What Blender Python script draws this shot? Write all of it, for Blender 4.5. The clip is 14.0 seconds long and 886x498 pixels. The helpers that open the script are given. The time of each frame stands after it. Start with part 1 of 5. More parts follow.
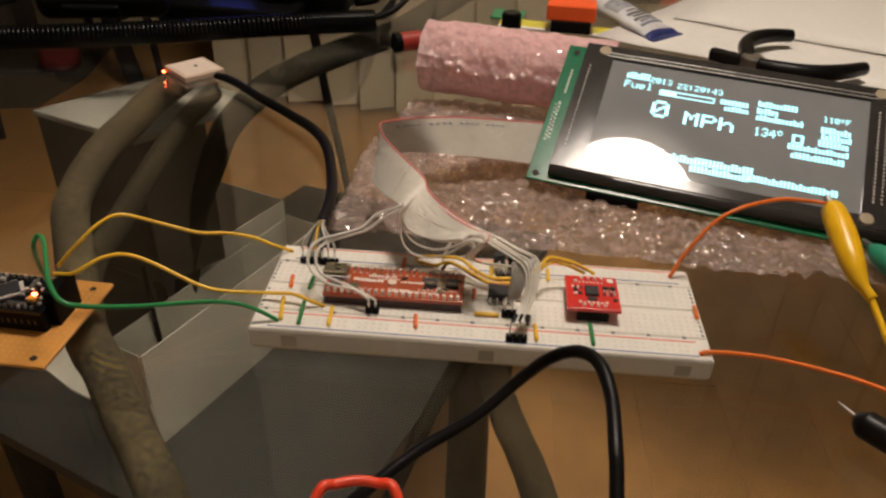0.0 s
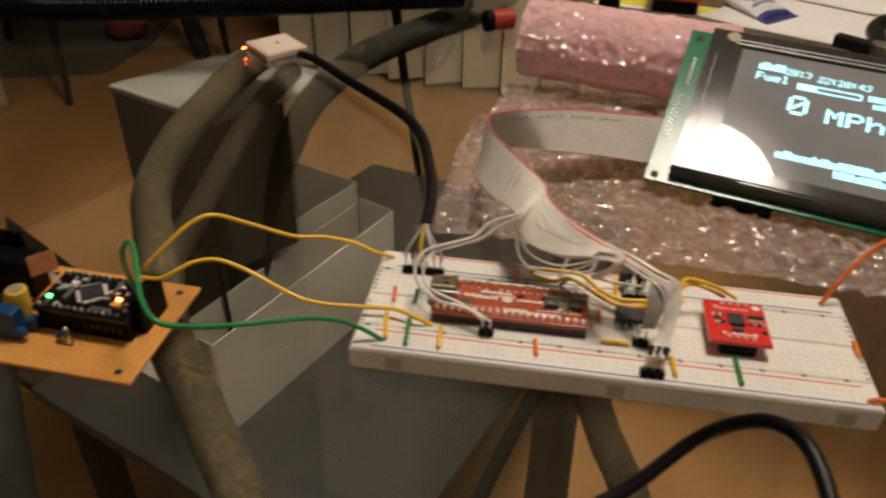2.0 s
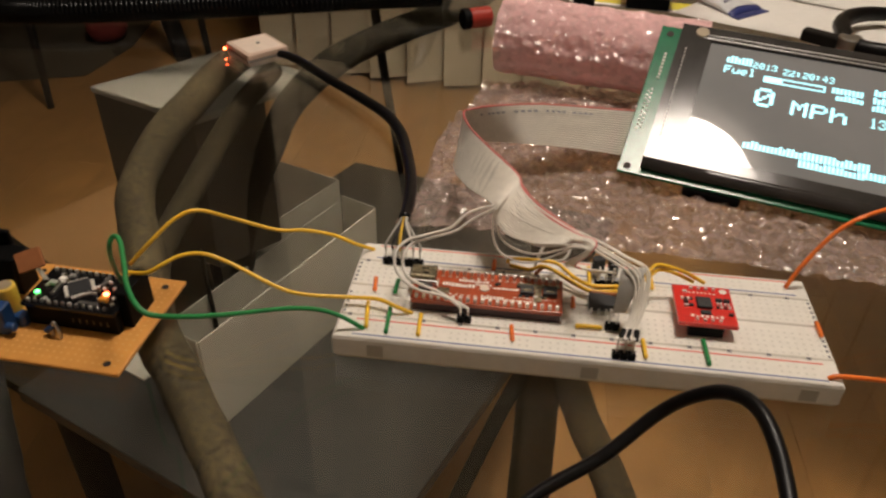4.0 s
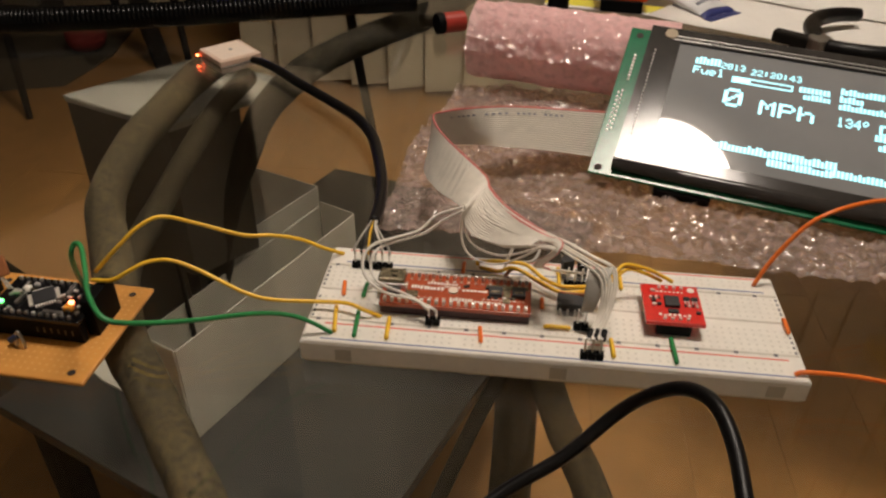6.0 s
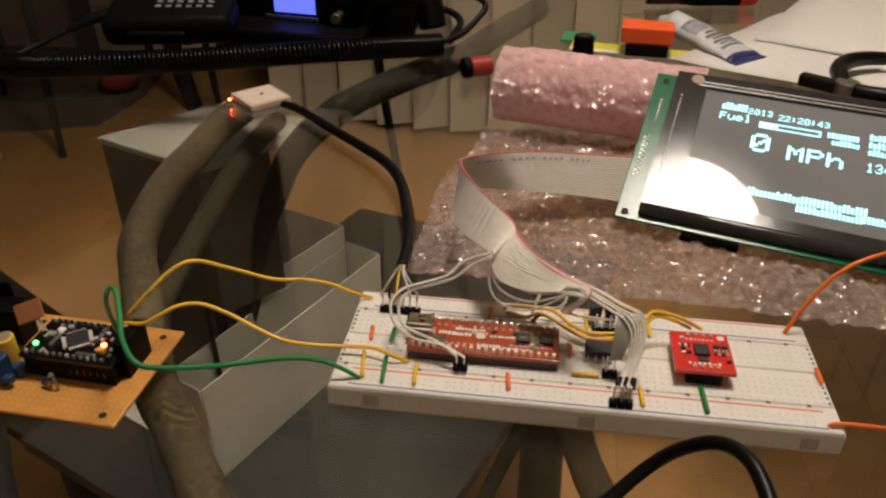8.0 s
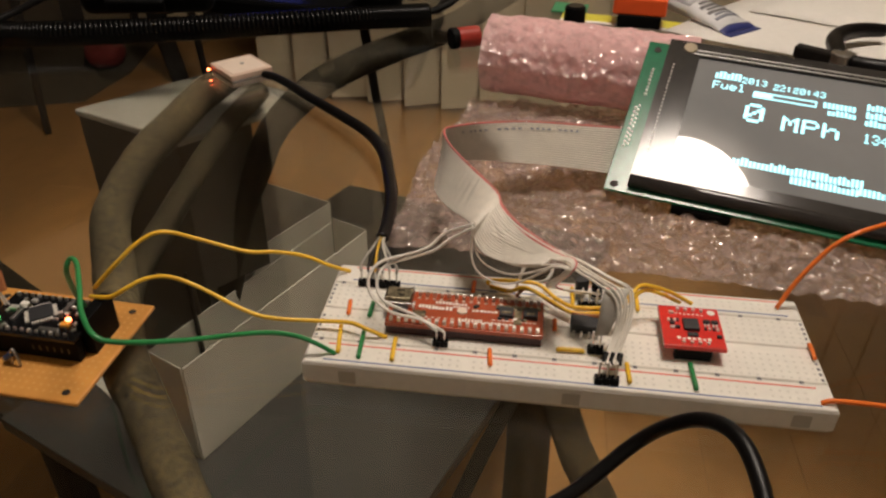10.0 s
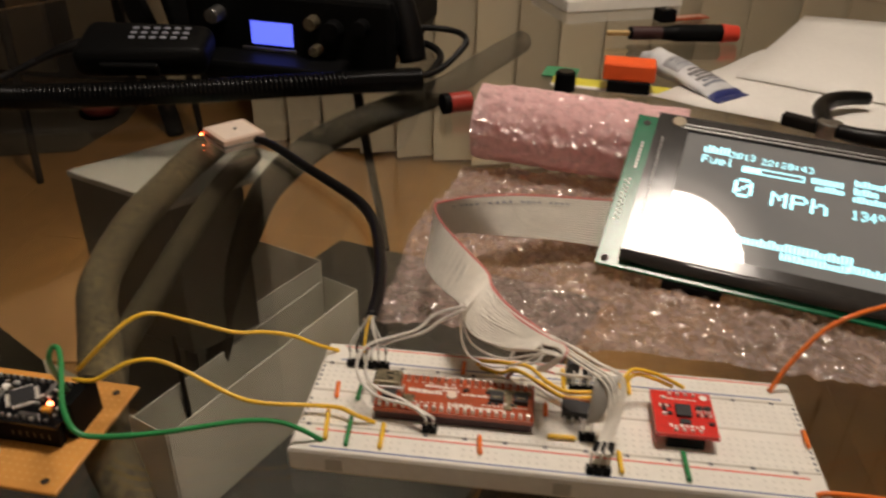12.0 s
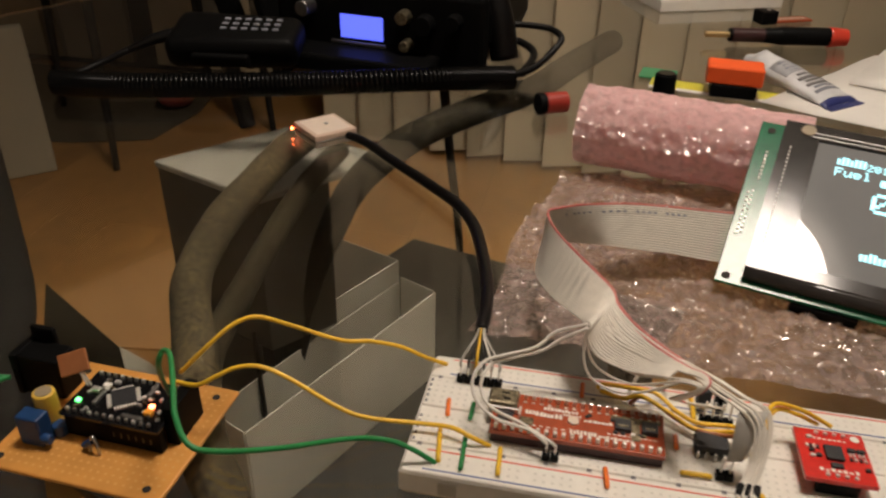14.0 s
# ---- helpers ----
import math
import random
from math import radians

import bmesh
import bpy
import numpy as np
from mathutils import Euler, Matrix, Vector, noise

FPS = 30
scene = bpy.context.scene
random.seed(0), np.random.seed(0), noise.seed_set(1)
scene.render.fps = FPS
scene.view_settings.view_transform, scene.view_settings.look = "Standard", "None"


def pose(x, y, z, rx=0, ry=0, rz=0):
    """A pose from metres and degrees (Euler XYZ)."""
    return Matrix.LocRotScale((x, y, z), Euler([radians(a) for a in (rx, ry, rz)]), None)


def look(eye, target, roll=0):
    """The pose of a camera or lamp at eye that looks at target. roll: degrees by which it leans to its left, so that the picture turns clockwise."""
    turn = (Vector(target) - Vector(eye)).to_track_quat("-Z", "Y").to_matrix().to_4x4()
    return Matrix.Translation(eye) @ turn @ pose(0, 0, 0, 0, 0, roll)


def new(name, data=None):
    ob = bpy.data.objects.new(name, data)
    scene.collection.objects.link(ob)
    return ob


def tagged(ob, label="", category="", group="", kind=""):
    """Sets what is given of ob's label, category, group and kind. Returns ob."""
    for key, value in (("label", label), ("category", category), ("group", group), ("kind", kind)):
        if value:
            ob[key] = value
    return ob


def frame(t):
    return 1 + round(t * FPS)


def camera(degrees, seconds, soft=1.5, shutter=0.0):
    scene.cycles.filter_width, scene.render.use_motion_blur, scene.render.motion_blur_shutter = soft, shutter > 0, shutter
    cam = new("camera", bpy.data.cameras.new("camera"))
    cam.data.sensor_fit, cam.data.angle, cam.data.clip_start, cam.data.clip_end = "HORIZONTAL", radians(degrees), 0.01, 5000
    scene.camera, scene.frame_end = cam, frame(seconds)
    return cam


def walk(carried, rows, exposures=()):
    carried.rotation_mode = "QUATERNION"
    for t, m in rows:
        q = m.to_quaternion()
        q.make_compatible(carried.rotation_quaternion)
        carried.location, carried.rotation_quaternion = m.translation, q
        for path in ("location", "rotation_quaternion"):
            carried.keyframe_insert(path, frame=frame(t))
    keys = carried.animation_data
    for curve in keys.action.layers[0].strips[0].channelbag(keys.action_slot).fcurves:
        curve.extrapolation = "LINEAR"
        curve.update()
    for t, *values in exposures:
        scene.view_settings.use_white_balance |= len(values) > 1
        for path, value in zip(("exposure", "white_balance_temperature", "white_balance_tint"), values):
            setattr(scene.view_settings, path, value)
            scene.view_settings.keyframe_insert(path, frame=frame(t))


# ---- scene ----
cam = camera(59.55, 14.0, soft=2.4, shutter=0.8)
PATH = [
    (0, (0.08240, -0.20956, 0.18706), (-0.02207, 1.45725, -0.91332), 1.86),
    (0.5, (0.07825, -0.20402, 0.18908), (-0.04055, 1.45551, -0.92080), 2.19),
    (1, (0.07451, -0.19707, 0.18959), (-0.04341, 1.43543, -0.95978), 2.66),
    (1.5, (0.06118, -0.18900, 0.19041), (-0.14673, 1.44127, -0.94933), 1.07),
    (2, (0.05454, -0.17814, 0.18080), (-0.16752, 1.43322, -0.98290), 1.46),
    (2.5, (0.02697, -0.17892, 0.18449), (-0.27082, 1.44578, -0.94319), 1.87),
    (3, (0.02052, -0.18174, 0.18564), (-0.31987, 1.42535, -0.95515), 1.67),
    (3.5, (0.05032, -0.18524, 0.18374), (-0.16162, 1.42542, -0.98282), 1.35),
    (5.8, (0.06542, -0.18784, 0.18307), (-0.09183, 1.44086, -0.96698), 1.21),
    (6, (0.06501, -0.18614, 0.18223), (-0.08904, 1.44254, -0.96828), 1.10),
    (6.5, (0.06548, -0.18581, 0.18511), (-0.10509, 1.47454, -0.91678), 0.37),
    (7, (0.06345, -0.18600, 0.18464), (-0.13080, 1.48263, -0.90069), 0.30),
    (7.5, (0.06289, -0.18575, 0.18480), (-0.15120, 1.48547, -0.89280), 0.23),
    (8, (0.06310, -0.18576, 0.18557), (-0.15635, 1.48820, -0.88668), 0.31),
    (10.5, (0.06690, -0.17591, 0.17593), (-0.11356, 1.47150, -0.94367), 1.19),
    (11, (0.06655, -0.17453, 0.18364), (-0.09414, 1.51376, -0.87649), 1.69),
    (11.5, (0.07173, -0.17118, 0.18143), (-0.09006, 1.52340, -0.86842), 1.21),
    (12, (0.06615, -0.16934, 0.18695), (-0.12138, 1.54195, -0.83105), 1.31),
    (12.5, (0.05453, -0.16443, 0.18521), (-0.21315, 1.54417, -0.81931), 0.15),
    (13, (0.04812, -0.16015, 0.18497), (-0.26089, 1.54516, -0.81324), 0.24),
    (13.5, (0.04713, -0.16003, 0.18353), (-0.25944, 1.53644, -0.83036), 0.89),
    (14, (0.04197, -0.15547, 0.18052), (-0.28286, 1.53117, -0.84404), 1.26),
]
EXPOSURE = -0.09
walk(cam, [(t, look(eye, target, roll)) for t, eye, target, roll in PATH], [(0.0, EXPOSURE), (14.0, EXPOSURE)])

# ---- light: a dim evening room with one round ceiling lamp ----
FLOOR = -0.43
CEIL = 1.97
world = bpy.data.worlds.new("world")
scene.world = world
world.use_nodes = True
world.node_tree.nodes["Background"].inputs[0].default_value = (0.9, 0.75, 0.55, 1)
world.node_tree.nodes["Background"].inputs[1].default_value = 0.003


# ---- materials ----
def mat(name, colour, rough=0.5, metal=0.0, grain=0.0, grain_scale=60.0, stain=0.0, stain_scale=8.0, bump=0.0, bump_scale=200.0,
        coat=0.0, emit=None, strength=0.0, sss=0.0, spec=0.5, rand=0.0, island=False):
    m = bpy.data.materials.new(name)
    m.use_nodes = True
    nt = m.node_tree
    b = nt.nodes["Principled BSDF"]
    b.inputs["Base Color"].default_value = (*colour, 1)
    b.inputs["Roughness"].default_value = rough
    b.inputs["Metallic"].default_value = metal
    b.inputs["Coat Weight"].default_value = coat
    b.inputs["Specular IOR Level"].default_value = spec
    if sss:
        b.inputs["Subsurface Weight"].default_value = sss
        b.inputs["Subsurface Radius"].default_value = (0.010, 0.010, 0.010)
        b.inputs["Subsurface Scale"].default_value = 1.0
    if emit:
        b.inputs["Emission Color"].default_value = (*emit, 1)
        b.inputs["Emission Strength"].default_value = strength
    co = nt.nodes.new("ShaderNodeTexCoord")
    last = None

    def noise_tex(scale, detail=4):
        n = nt.nodes.new("ShaderNodeTexNoise")
        n.inputs["Scale"].default_value = scale
        n.inputs["Detail"].default_value = detail
        nt.links.new(co.outputs["Object"], n.inputs["Vector"])
        return n

    def vary(last, fac_socket, amount):
        mr = nt.nodes.new("ShaderNodeMapRange")
        mr.inputs["From Min"].default_value, mr.inputs["From Max"].default_value = 0.3, 0.7
        mr.inputs["To Min"].default_value, mr.inputs["To Max"].default_value = 1 - amount, 1 + amount
        nt.links.new(fac_socket, mr.inputs["Value"])
        vm = nt.nodes.new("ShaderNodeVectorMath")
        vm.operation = "SCALE"
        if last is None:
            vm.inputs[0].default_value = colour
        else:
            nt.links.new(last, vm.inputs[0])
        nt.links.new(mr.outputs[0], vm.inputs["Scale"])
        return vm.outputs[0]

    if grain:
        last = vary(last, noise_tex(grain_scale).outputs[0], grain)
    if stain:
        last = vary(last, noise_tex(stain_scale, 6).outputs[0], stain)
    if rand:
        o = nt.nodes.new("ShaderNodeNewGeometry" if island else "ShaderNodeObjectInfo")
        last = vary(last, o.outputs["Random Per Island" if island else "Random"], rand)
    if last is not None:
        nt.links.new(last, b.inputs["Base Color"])
    if bump:
        bp = nt.nodes.new("ShaderNodeBump")
        bp.inputs["Strength"].default_value = bump
        bp.inputs["Distance"].default_value = 0.001
        nt.links.new(noise_tex(bump_scale, 3).outputs[0], bp.inputs["Height"])
        nt.links.new(bp.outputs[0], b.inputs["Normal"])
    return m


M = {}
M["abs_white"] = mat("breadboard_plastic", (0.86, 0.815, 0.73), 0.42, grain=0.03, grain_scale=300, stain=0.05, stain_scale=30, bump=0.05, sss=0.3)
M["hole"] = mat("hole_dark", (0.72, 0.68, 0.60), 0.7)
M["groove"] = mat("groove_shade", (0.52, 0.48, 0.40), 0.6, grain=0.05)
M["rail_red"] = mat("rail_red_ink", (0.75, 0.14, 0.09), 0.5, grain=0.12, grain_scale=400)
M["rail_blue"] = mat("rail_blue_ink", (0.10, 0.14, 0.30), 0.5, grain=0.12, grain_scale=400)
M["ink"] = mat("black_ink", (0.16, 0.15, 0.15), 0.6)
M["foam"] = mat("foam_tape", (0.66, 0.58, 0.45), 0.8, grain=0.08, stain=0.06)
M["black"] = mat("black_plastic", (0.0032, 0.0032, 0.0033), 0.5, grain=0.2, grain_scale=200, bump=0.08, spec=0.09)
M["black_soft"] = mat("black_rubber", (0.0045, 0.0040, 0.0040), 0.38, spec=0.22, grain=0.25, grain_scale=120, bump=0.12, bump_scale=400)
M["black_gloss"] = mat("black_gloss_plastic", (0.005, 0.005, 0.006), 0.22, grain=0.2, grain_scale=80)
M["coil"] = mat("coiled_cord_rubber", (0.0025, 0.0025, 0.0025), 0.25, grain=0.2, grain_scale=80, spec=0.14)
M["chip"] = mat("chip_epoxy", (0.02, 0.02, 0.022), 0.55, grain=0.2, grain_scale=900)
M["metal"] = mat("tinned_metal", (0.75, 0.73, 0.70), 0.36, 0.75, grain=0.1, grain_scale=500)
M["steel"] = mat("dull_steel", (0.45, 0.44, 0.42), 0.35, 1.0, grain=0.12, grain_scale=200, stain=0.15)
M["gold"] = mat("gold_pads", (0.8, 0.6, 0.3), 0.3, 1.0)
M["dark_red"] = mat("dark_red_soldermask", (0.36, 0.060, 0.015), 0.36, grain=0.12, grain_scale=500, stain=0.1, stain_scale=80, coat=0.3)
M["tarnish"] = mat("tarnished_metal", (0.20, 0.17, 0.11), 0.38, 0.8, grain=0.6, grain_scale=700, stain=0.4, stain_scale=300, bump=0.5, bump_scale=500)
M["maroon"] = mat("maroon_header_plastic", (0.035, 0.007, 0.007), 0.45, grain=0.1)
M["red_pcb"] = mat("red_soldermask", (0.62, 0.022, 0.015), 0.33, grain=0.08, grain_scale=500, stain=0.08, stain_scale=80, coat=0.3)
M["silk"] = mat("white_silkscreen", (0.8, 0.76, 0.7), 0.6)
M["green_pcb"] = mat("green_soldermask", (0.007, 0.135, 0.058), 0.18, grain=0.1, grain_scale=300, stain=0.12, stain_scale=60, spec=0.3)
M["phenolic"] = mat("orange_phenolic_board", (0.60, 0.27, 0.055), 0.5, grain=0.08, grain_scale=150, stain=0.12, stain_scale=25, bump=0.05)
M["perf_hole"] = mat("perf_hole", (0.66, 0.345, 0.105), 0.6)
M["dark_hole"] = mat("mounting_hole_dark", (0.02, 0.014, 0.01), 0.8)
M["blue"] = mat("blue_trimmer_plastic", (0.010, 0.045, 0.14), 0.4, grain=0.08)
M["yellow_cap"] = mat("yellow_inductor", (0.75, 0.48, 0.06), 0.45, grain=0.1, grain_scale=300)
M["orange_part"] = mat("tantalum_orange", (0.85, 0.35, 0.03), 0.45)
M["ceramic"] = mat("antenna_ceramic", (0.62, 0.46, 0.36), 0.5, grain=0.04, grain_scale=400, stain=0.05)
M["ceramic_top"] = mat("antenna_silvered_top", (0.74, 0.62, 0.52), 0.4, grain=0.04, grain_scale=300)
for key, c in {"w_yellow": (0.82, 0.50, 0.03), "w_green": (0.02, 0.22, 0.06), "w_orange": (0.78, 0.17, 0.02), "w_white": (0.70, 0.66, 0.60),
               "w_red": (0.80, 0.06, 0.02), "w_brown": (0.35, 0.13, 0.05), "w_black": (0.012, 0.011, 0.011), "w_grey": (0.40, 0.38, 0.34)}.items():
    M[key] = mat("wire_" + key[2:], c, 0.38, grain=0.06, grain_scale=400, stain=0.08, stain_scale=60)
M["ribbon"] = mat("grey_ribbon_pvc", (0.78, 0.73, 0.65), 0.42, grain=0.06, grain_scale=300, stain=0.06, stain_scale=60)
# Web coloured dark to put shade in the grooves between conductors.
M["ribbon_groove_shade"] = mat("ribbon_groove_shade", (0.27, 0.25, 0.215), 0.6, grain=0.06)
M["ribbon_red"] = mat("red_ribbon_edge", (0.62, 0.16, 0.15), 0.42, grain=0.06)
M["bezel"] = mat("lcd_black_bezel", (0.030, 0.027, 0.025), 0.12, grain=0.15, grain_scale=120, stain=0.15, stain_scale=40, bump=0.03, spec=0.4)
# Grey base carries a haze of reflections; the faint glow is the backlight.
M["lcd"] = mat("lcd_veiled_glass", (0.20, 0.20, 0.198), 0.025, grain=0.04, stain=0.05, stain_scale=25, spec=0.75, emit=(0.75, 0.9, 1.0), strength=0.018)
M["lcd_ink"] = mat("lcd_lit_pixels", (0.2, 0.5, 0.55), 0.4, emit=(0.40, 0.90, 1.0), strength=1.75)
M["washer"] = mat("brass_screw", (0.30, 0.24, 0.16), 0.6, 0.2, grain=0.1)
M["paper"] = mat("white_paper", (0.76, 0.73, 0.68), 0.75, grain=0.02, grain_scale=200, stain=0.03, stain_scale=10)
M["orange_plastic"] = mat("fluorescent_orange", (1.0, 0.125, 0.018), 0.5, grain=0.05, grain_scale=100, stain=0.05)
M["tube"] = mat("white_tube_paint", (0.62, 0.62, 0.63), 0.35, grain=0.05, stain=0.1, stain_scale=60)
M["navy"] = mat("navy_print", (0.03, 0.04, 0.16), 0.4)
M["grey_print"] = mat("grey_print", (0.22, 0.23, 0.27), 0.45)
M["tube_grey"] = mat("pale_grey_print", (0.38, 0.385, 0.40), 0.4, grain=0.08, grain_scale=500)
M["card_green"] = mat("green_card", (0.03, 0.28, 0.12), 0.3, grain=0.1, coat=0.4)
M["card_yellow"] = mat("yellow_card", (0.72, 0.66, 0.05), 0.35, grain=0.08, coat=0.4)
M["red_cap"] = mat("red_cap_plastic", (0.62, 0.05, 0.025), 0.4, grain=0.08, stain=0.08)
M["pen_red"] = mat("dark_red_cap_plastic", (0.34, 0.030, 0.018), 0.4, grain=0.1, stain=0.1)
# White for the unseen south wall, which serves as a reflector.
M["wall_bounce"] = mat("bounce_wall_white", (0.80, 0.77, 0.70), 0.8, grain=0.03, stain=0.05, stain_scale=2, bump=0.05, bump_scale=60)
M["tray_white"] = mat("white_tray_plastic", (0.82, 0.78, 0.70), 0.5, grain=0.04, stain=0.06, stain_scale=20)
M["red_cloth"] = mat("dull_red_cloth", (0.16, 0.015, 0.012), 0.85, grain=0.15, grain_scale=120, stain=0.15)
M["clip"] = mat("yellow_vinyl_boot", (0.85, 0.48, 0.01), 0.32, grain=0.05, stain=0.08, stain_scale=70)
M["green_boot"] = mat("green_vinyl_boot", (0.02, 0.22, 0.13), 0.35, grain=0.08)
# One iron with darker copies; the dimness of some bars is in the colour.
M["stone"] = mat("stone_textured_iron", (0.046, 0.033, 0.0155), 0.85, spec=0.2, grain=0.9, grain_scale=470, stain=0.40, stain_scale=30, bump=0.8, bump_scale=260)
M["stone_mid"] = mat("dim_textured_iron", (0.024, 0.0175, 0.0085), 0.9, spec=0.15, grain=0.5, grain_scale=620, stain=0.35, stain_scale=30, bump=0.6, bump_scale=260)
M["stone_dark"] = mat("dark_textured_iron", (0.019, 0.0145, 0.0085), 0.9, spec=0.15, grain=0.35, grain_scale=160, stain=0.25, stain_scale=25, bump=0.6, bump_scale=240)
M["iron"] = mat("black_iron", (0.014, 0.0115, 0.0095), 0.85, spec=0.15, grain=0.2, bump=0.2)
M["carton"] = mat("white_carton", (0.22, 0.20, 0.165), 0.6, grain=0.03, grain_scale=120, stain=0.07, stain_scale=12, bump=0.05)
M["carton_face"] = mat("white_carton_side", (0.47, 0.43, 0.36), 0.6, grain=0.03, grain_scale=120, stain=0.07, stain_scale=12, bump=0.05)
# The same white card, coloured near-black to stand for its shaded faces.
M["carton_shade"] = mat("white_carton_shade", (0.052, 0.040, 0.027), 0.75, grain=0.06, stain=0.1)
M["kraft"] = mat("brown_cardboard", (0.42, 0.22, 0.085), 0.75, grain=0.06, grain_scale=150, stain=0.08, stain_scale=10)
M["rug"] = mat("dark_grey_shelf", (0.025, 0.0215, 0.0165), 0.55, grain=0.12, grain_scale=150, stain=0.2, stain_scale=9, bump=0.1)
M["wood"] = mat("oak_plank", (0.34, 0.168, 0.052), 0.45, grain=0.12, grain_scale=30, stain=0.15, stain_scale=6, bump=0.05, rand=0.06)
M["blind"] = mat("vertical_blind_fabric", (0.46, 0.39, 0.28), 0.8, grain=0.05, grain_scale=200, stain=0.08, stain_scale=4, rand=0.10)
# Cream is kept this dark to hold down light bounced in the room.
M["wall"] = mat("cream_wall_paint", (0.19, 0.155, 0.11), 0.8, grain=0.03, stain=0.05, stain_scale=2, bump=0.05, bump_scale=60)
M["ceiling"] = mat("ceiling_paint", (0.36, 0.32, 0.26), 0.85, grain=0.03, stain=0.04, stain_scale=2)
M["furn"] = mat("dark_brown_fabric", (0.034, 0.025, 0.016), 0.85, grain=0.2, grain_scale=90, stain=0.15, stain_scale=5)
M["door_white"] = mat("off_white_panel", (0.18, 0.16, 0.13), 0.55, grain=0.03, stain=0.08, stain_scale=4)
M["door_pale"] = mat("pale_panel_paint", (0.33, 0.285, 0.21), 0.6, grain=0.03, stain=0.08, stain_scale=4)
M["door_beige"] = mat("beige_door_paint", (0.62, 0.50, 0.33), 0.6, grain=0.03, stain=0.08, stain_scale=4)
M["door_brown"] = mat("brown_door_paint", (0.34, 0.27, 0.185), 0.6, grain=0.04, stain=0.10, stain_scale=4)
M["patch_brown"] = mat("grey_brown_patch", (0.085, 0.066, 0.045), 0.9, spec=0.1, grain=0.25, grain_scale=120, stain=0.2, stain_scale=6, bump=0.4, bump_scale=300)
M["glow_blue"] = mat("blue_backlight", (0.1, 0.1, 0.6), 0.3, emit=(0.11, 0.15, 1.0), strength=1.5)
M["led_red"] = mat("red_led_lit", (1, 0.1, 0.03), 0.3, emit=(1.0, 0.07, 0.02), strength=60)
M["led_orange"] = mat("orange_led_lit", (1, 0.35, 0.1), 0.3, emit=(1.0, 0.16, 0.06), strength=14)
M["led_green"] = mat("green_led_lit", (0.3, 1, 0.3), 0.3, emit=(0.12, 1.0, 0.20), strength=5)
M["shade"] = mat("dark_lamp_rim", (0.035, 0.03, 0.026), 0.5, grain=0.1, stain=0.1)
M["lamp"] = mat("lamp_diffuser", (0.9, 0.85, 0.75), 0.5, emit=(1.0, 0.865, 0.735), strength=56)


def glass_mat(name, tint, rough=0.0, ior=1.5):
    m = bpy.data.materials.new(name)
    m.use_nodes = True
    b = m.node_tree.nodes["Principled BSDF"]
    b.inputs["Base Color"].default_value = (*tint, 1)
    b.inputs["Roughness"].default_value = rough
    b.inputs["IOR"].default_value = ior
    b.inputs["Transmission Weight"].default_value = 1.0
    return m


M["glass"] = glass_mat("table_glass", (0.90, 0.93, 0.90))


def film_mat(name, tint, clear, gloss, rough, scale, through_light, relief=0.0052):
    """Thin plastic film: milky and see-through in patches, with crinkled gloss on top."""
    m = bpy.data.materials.new(name)
    m.use_nodes = True
    nt = m.node_tree
    out = nt.nodes["Material Output"]
    nt.nodes.remove(nt.nodes["Principled BSDF"])
    co = nt.nodes.new("ShaderNodeTexCoord")

    def node(kind, *colour):
        n = nt.nodes.new(kind)
        if colour:
            n.inputs[0].default_value = (*colour, 1)
        return n

    def mix(fac, a, b):
        n = nt.nodes.new("ShaderNodeMixShader")
        if isinstance(fac, float):
            n.inputs[0].default_value = fac
        else:
            nt.links.new(fac, n.inputs[0])
        nt.links.new(a, n.inputs[1])
        nt.links.new(b, n.inputs[2])
        return n.outputs[0]

    n = nt.nodes.new("ShaderNodeTexNoise")
    n.inputs["Scale"].default_value, n.inputs["Detail"].default_value = scale, 1.6
    v = nt.nodes.new("ShaderNodeTexVoronoi")
    v.inputs["Scale"].default_value = scale * 1.3
    crease = nt.nodes.new("ShaderNodeTexNoise")
    crease.noise_type = "RIDGED_MULTIFRACTAL"
    crease.inputs["Scale"].default_value, crease.inputs["Detail"].default_value, crease.inputs["Distortion"].default_value = scale * 0.8, 2.0, 0.9
    add = nt.nodes.new("ShaderNodeMath")
    sharp = nt.nodes.new("ShaderNodeMath")
    sharp.operation = "MULTIPLY_ADD"
    sharp.inputs[1].default_value = 0.22
    for t in (n, v, crease):
        nt.links.new(co.outputs["Object"], t.inputs["Vector"])
    nt.links.new(n.outputs[0], add.inputs[0])
    nt.links.new(v.outputs[0], add.inputs[1])
    nt.links.new(crease.outputs[0], sharp.inputs[0])
    nt.links.new(add.outputs[0], sharp.inputs[2])
    bp = nt.nodes.new("ShaderNodeBump")
    bp.inputs["Strength"].default_value, bp.inputs["Distance"].default_value = 1.0, relief
    nt.links.new(sharp.outputs[0], bp.inputs["Height"])
    g = node("ShaderNodeBsdfGlossy", 1.0, 0.97, 0.93)
    g.inputs["Roughness"].default_value = rough
    nt.links.new(bp.outputs[0], g.inputs["Normal"])
    milk = mix(through_light, node("ShaderNodeBsdfDiffuse", *tint).outputs[0], node("ShaderNodeBsdfTranslucent", *tint).outputs[0])
    mr = nt.nodes.new("ShaderNodeMapRange")
    mr.inputs["From Min"].default_value, mr.inputs["From Max"].default_value = 0.3, 0.7
    mr.inputs["To Min"].default_value, mr.inputs["To Max"].default_value = clear + 0.2, clear - 0.2
    nt.links.new(n.outputs[0], mr.inputs["Value"])
    film = mix(mr.outputs[0], milk, node("ShaderNodeBsdfTransparent", 0.92, 0.84, 0.81).outputs[0])
    nt.links.new(mix(gloss, film, g.outputs[0]), out.inputs[0])
    return m


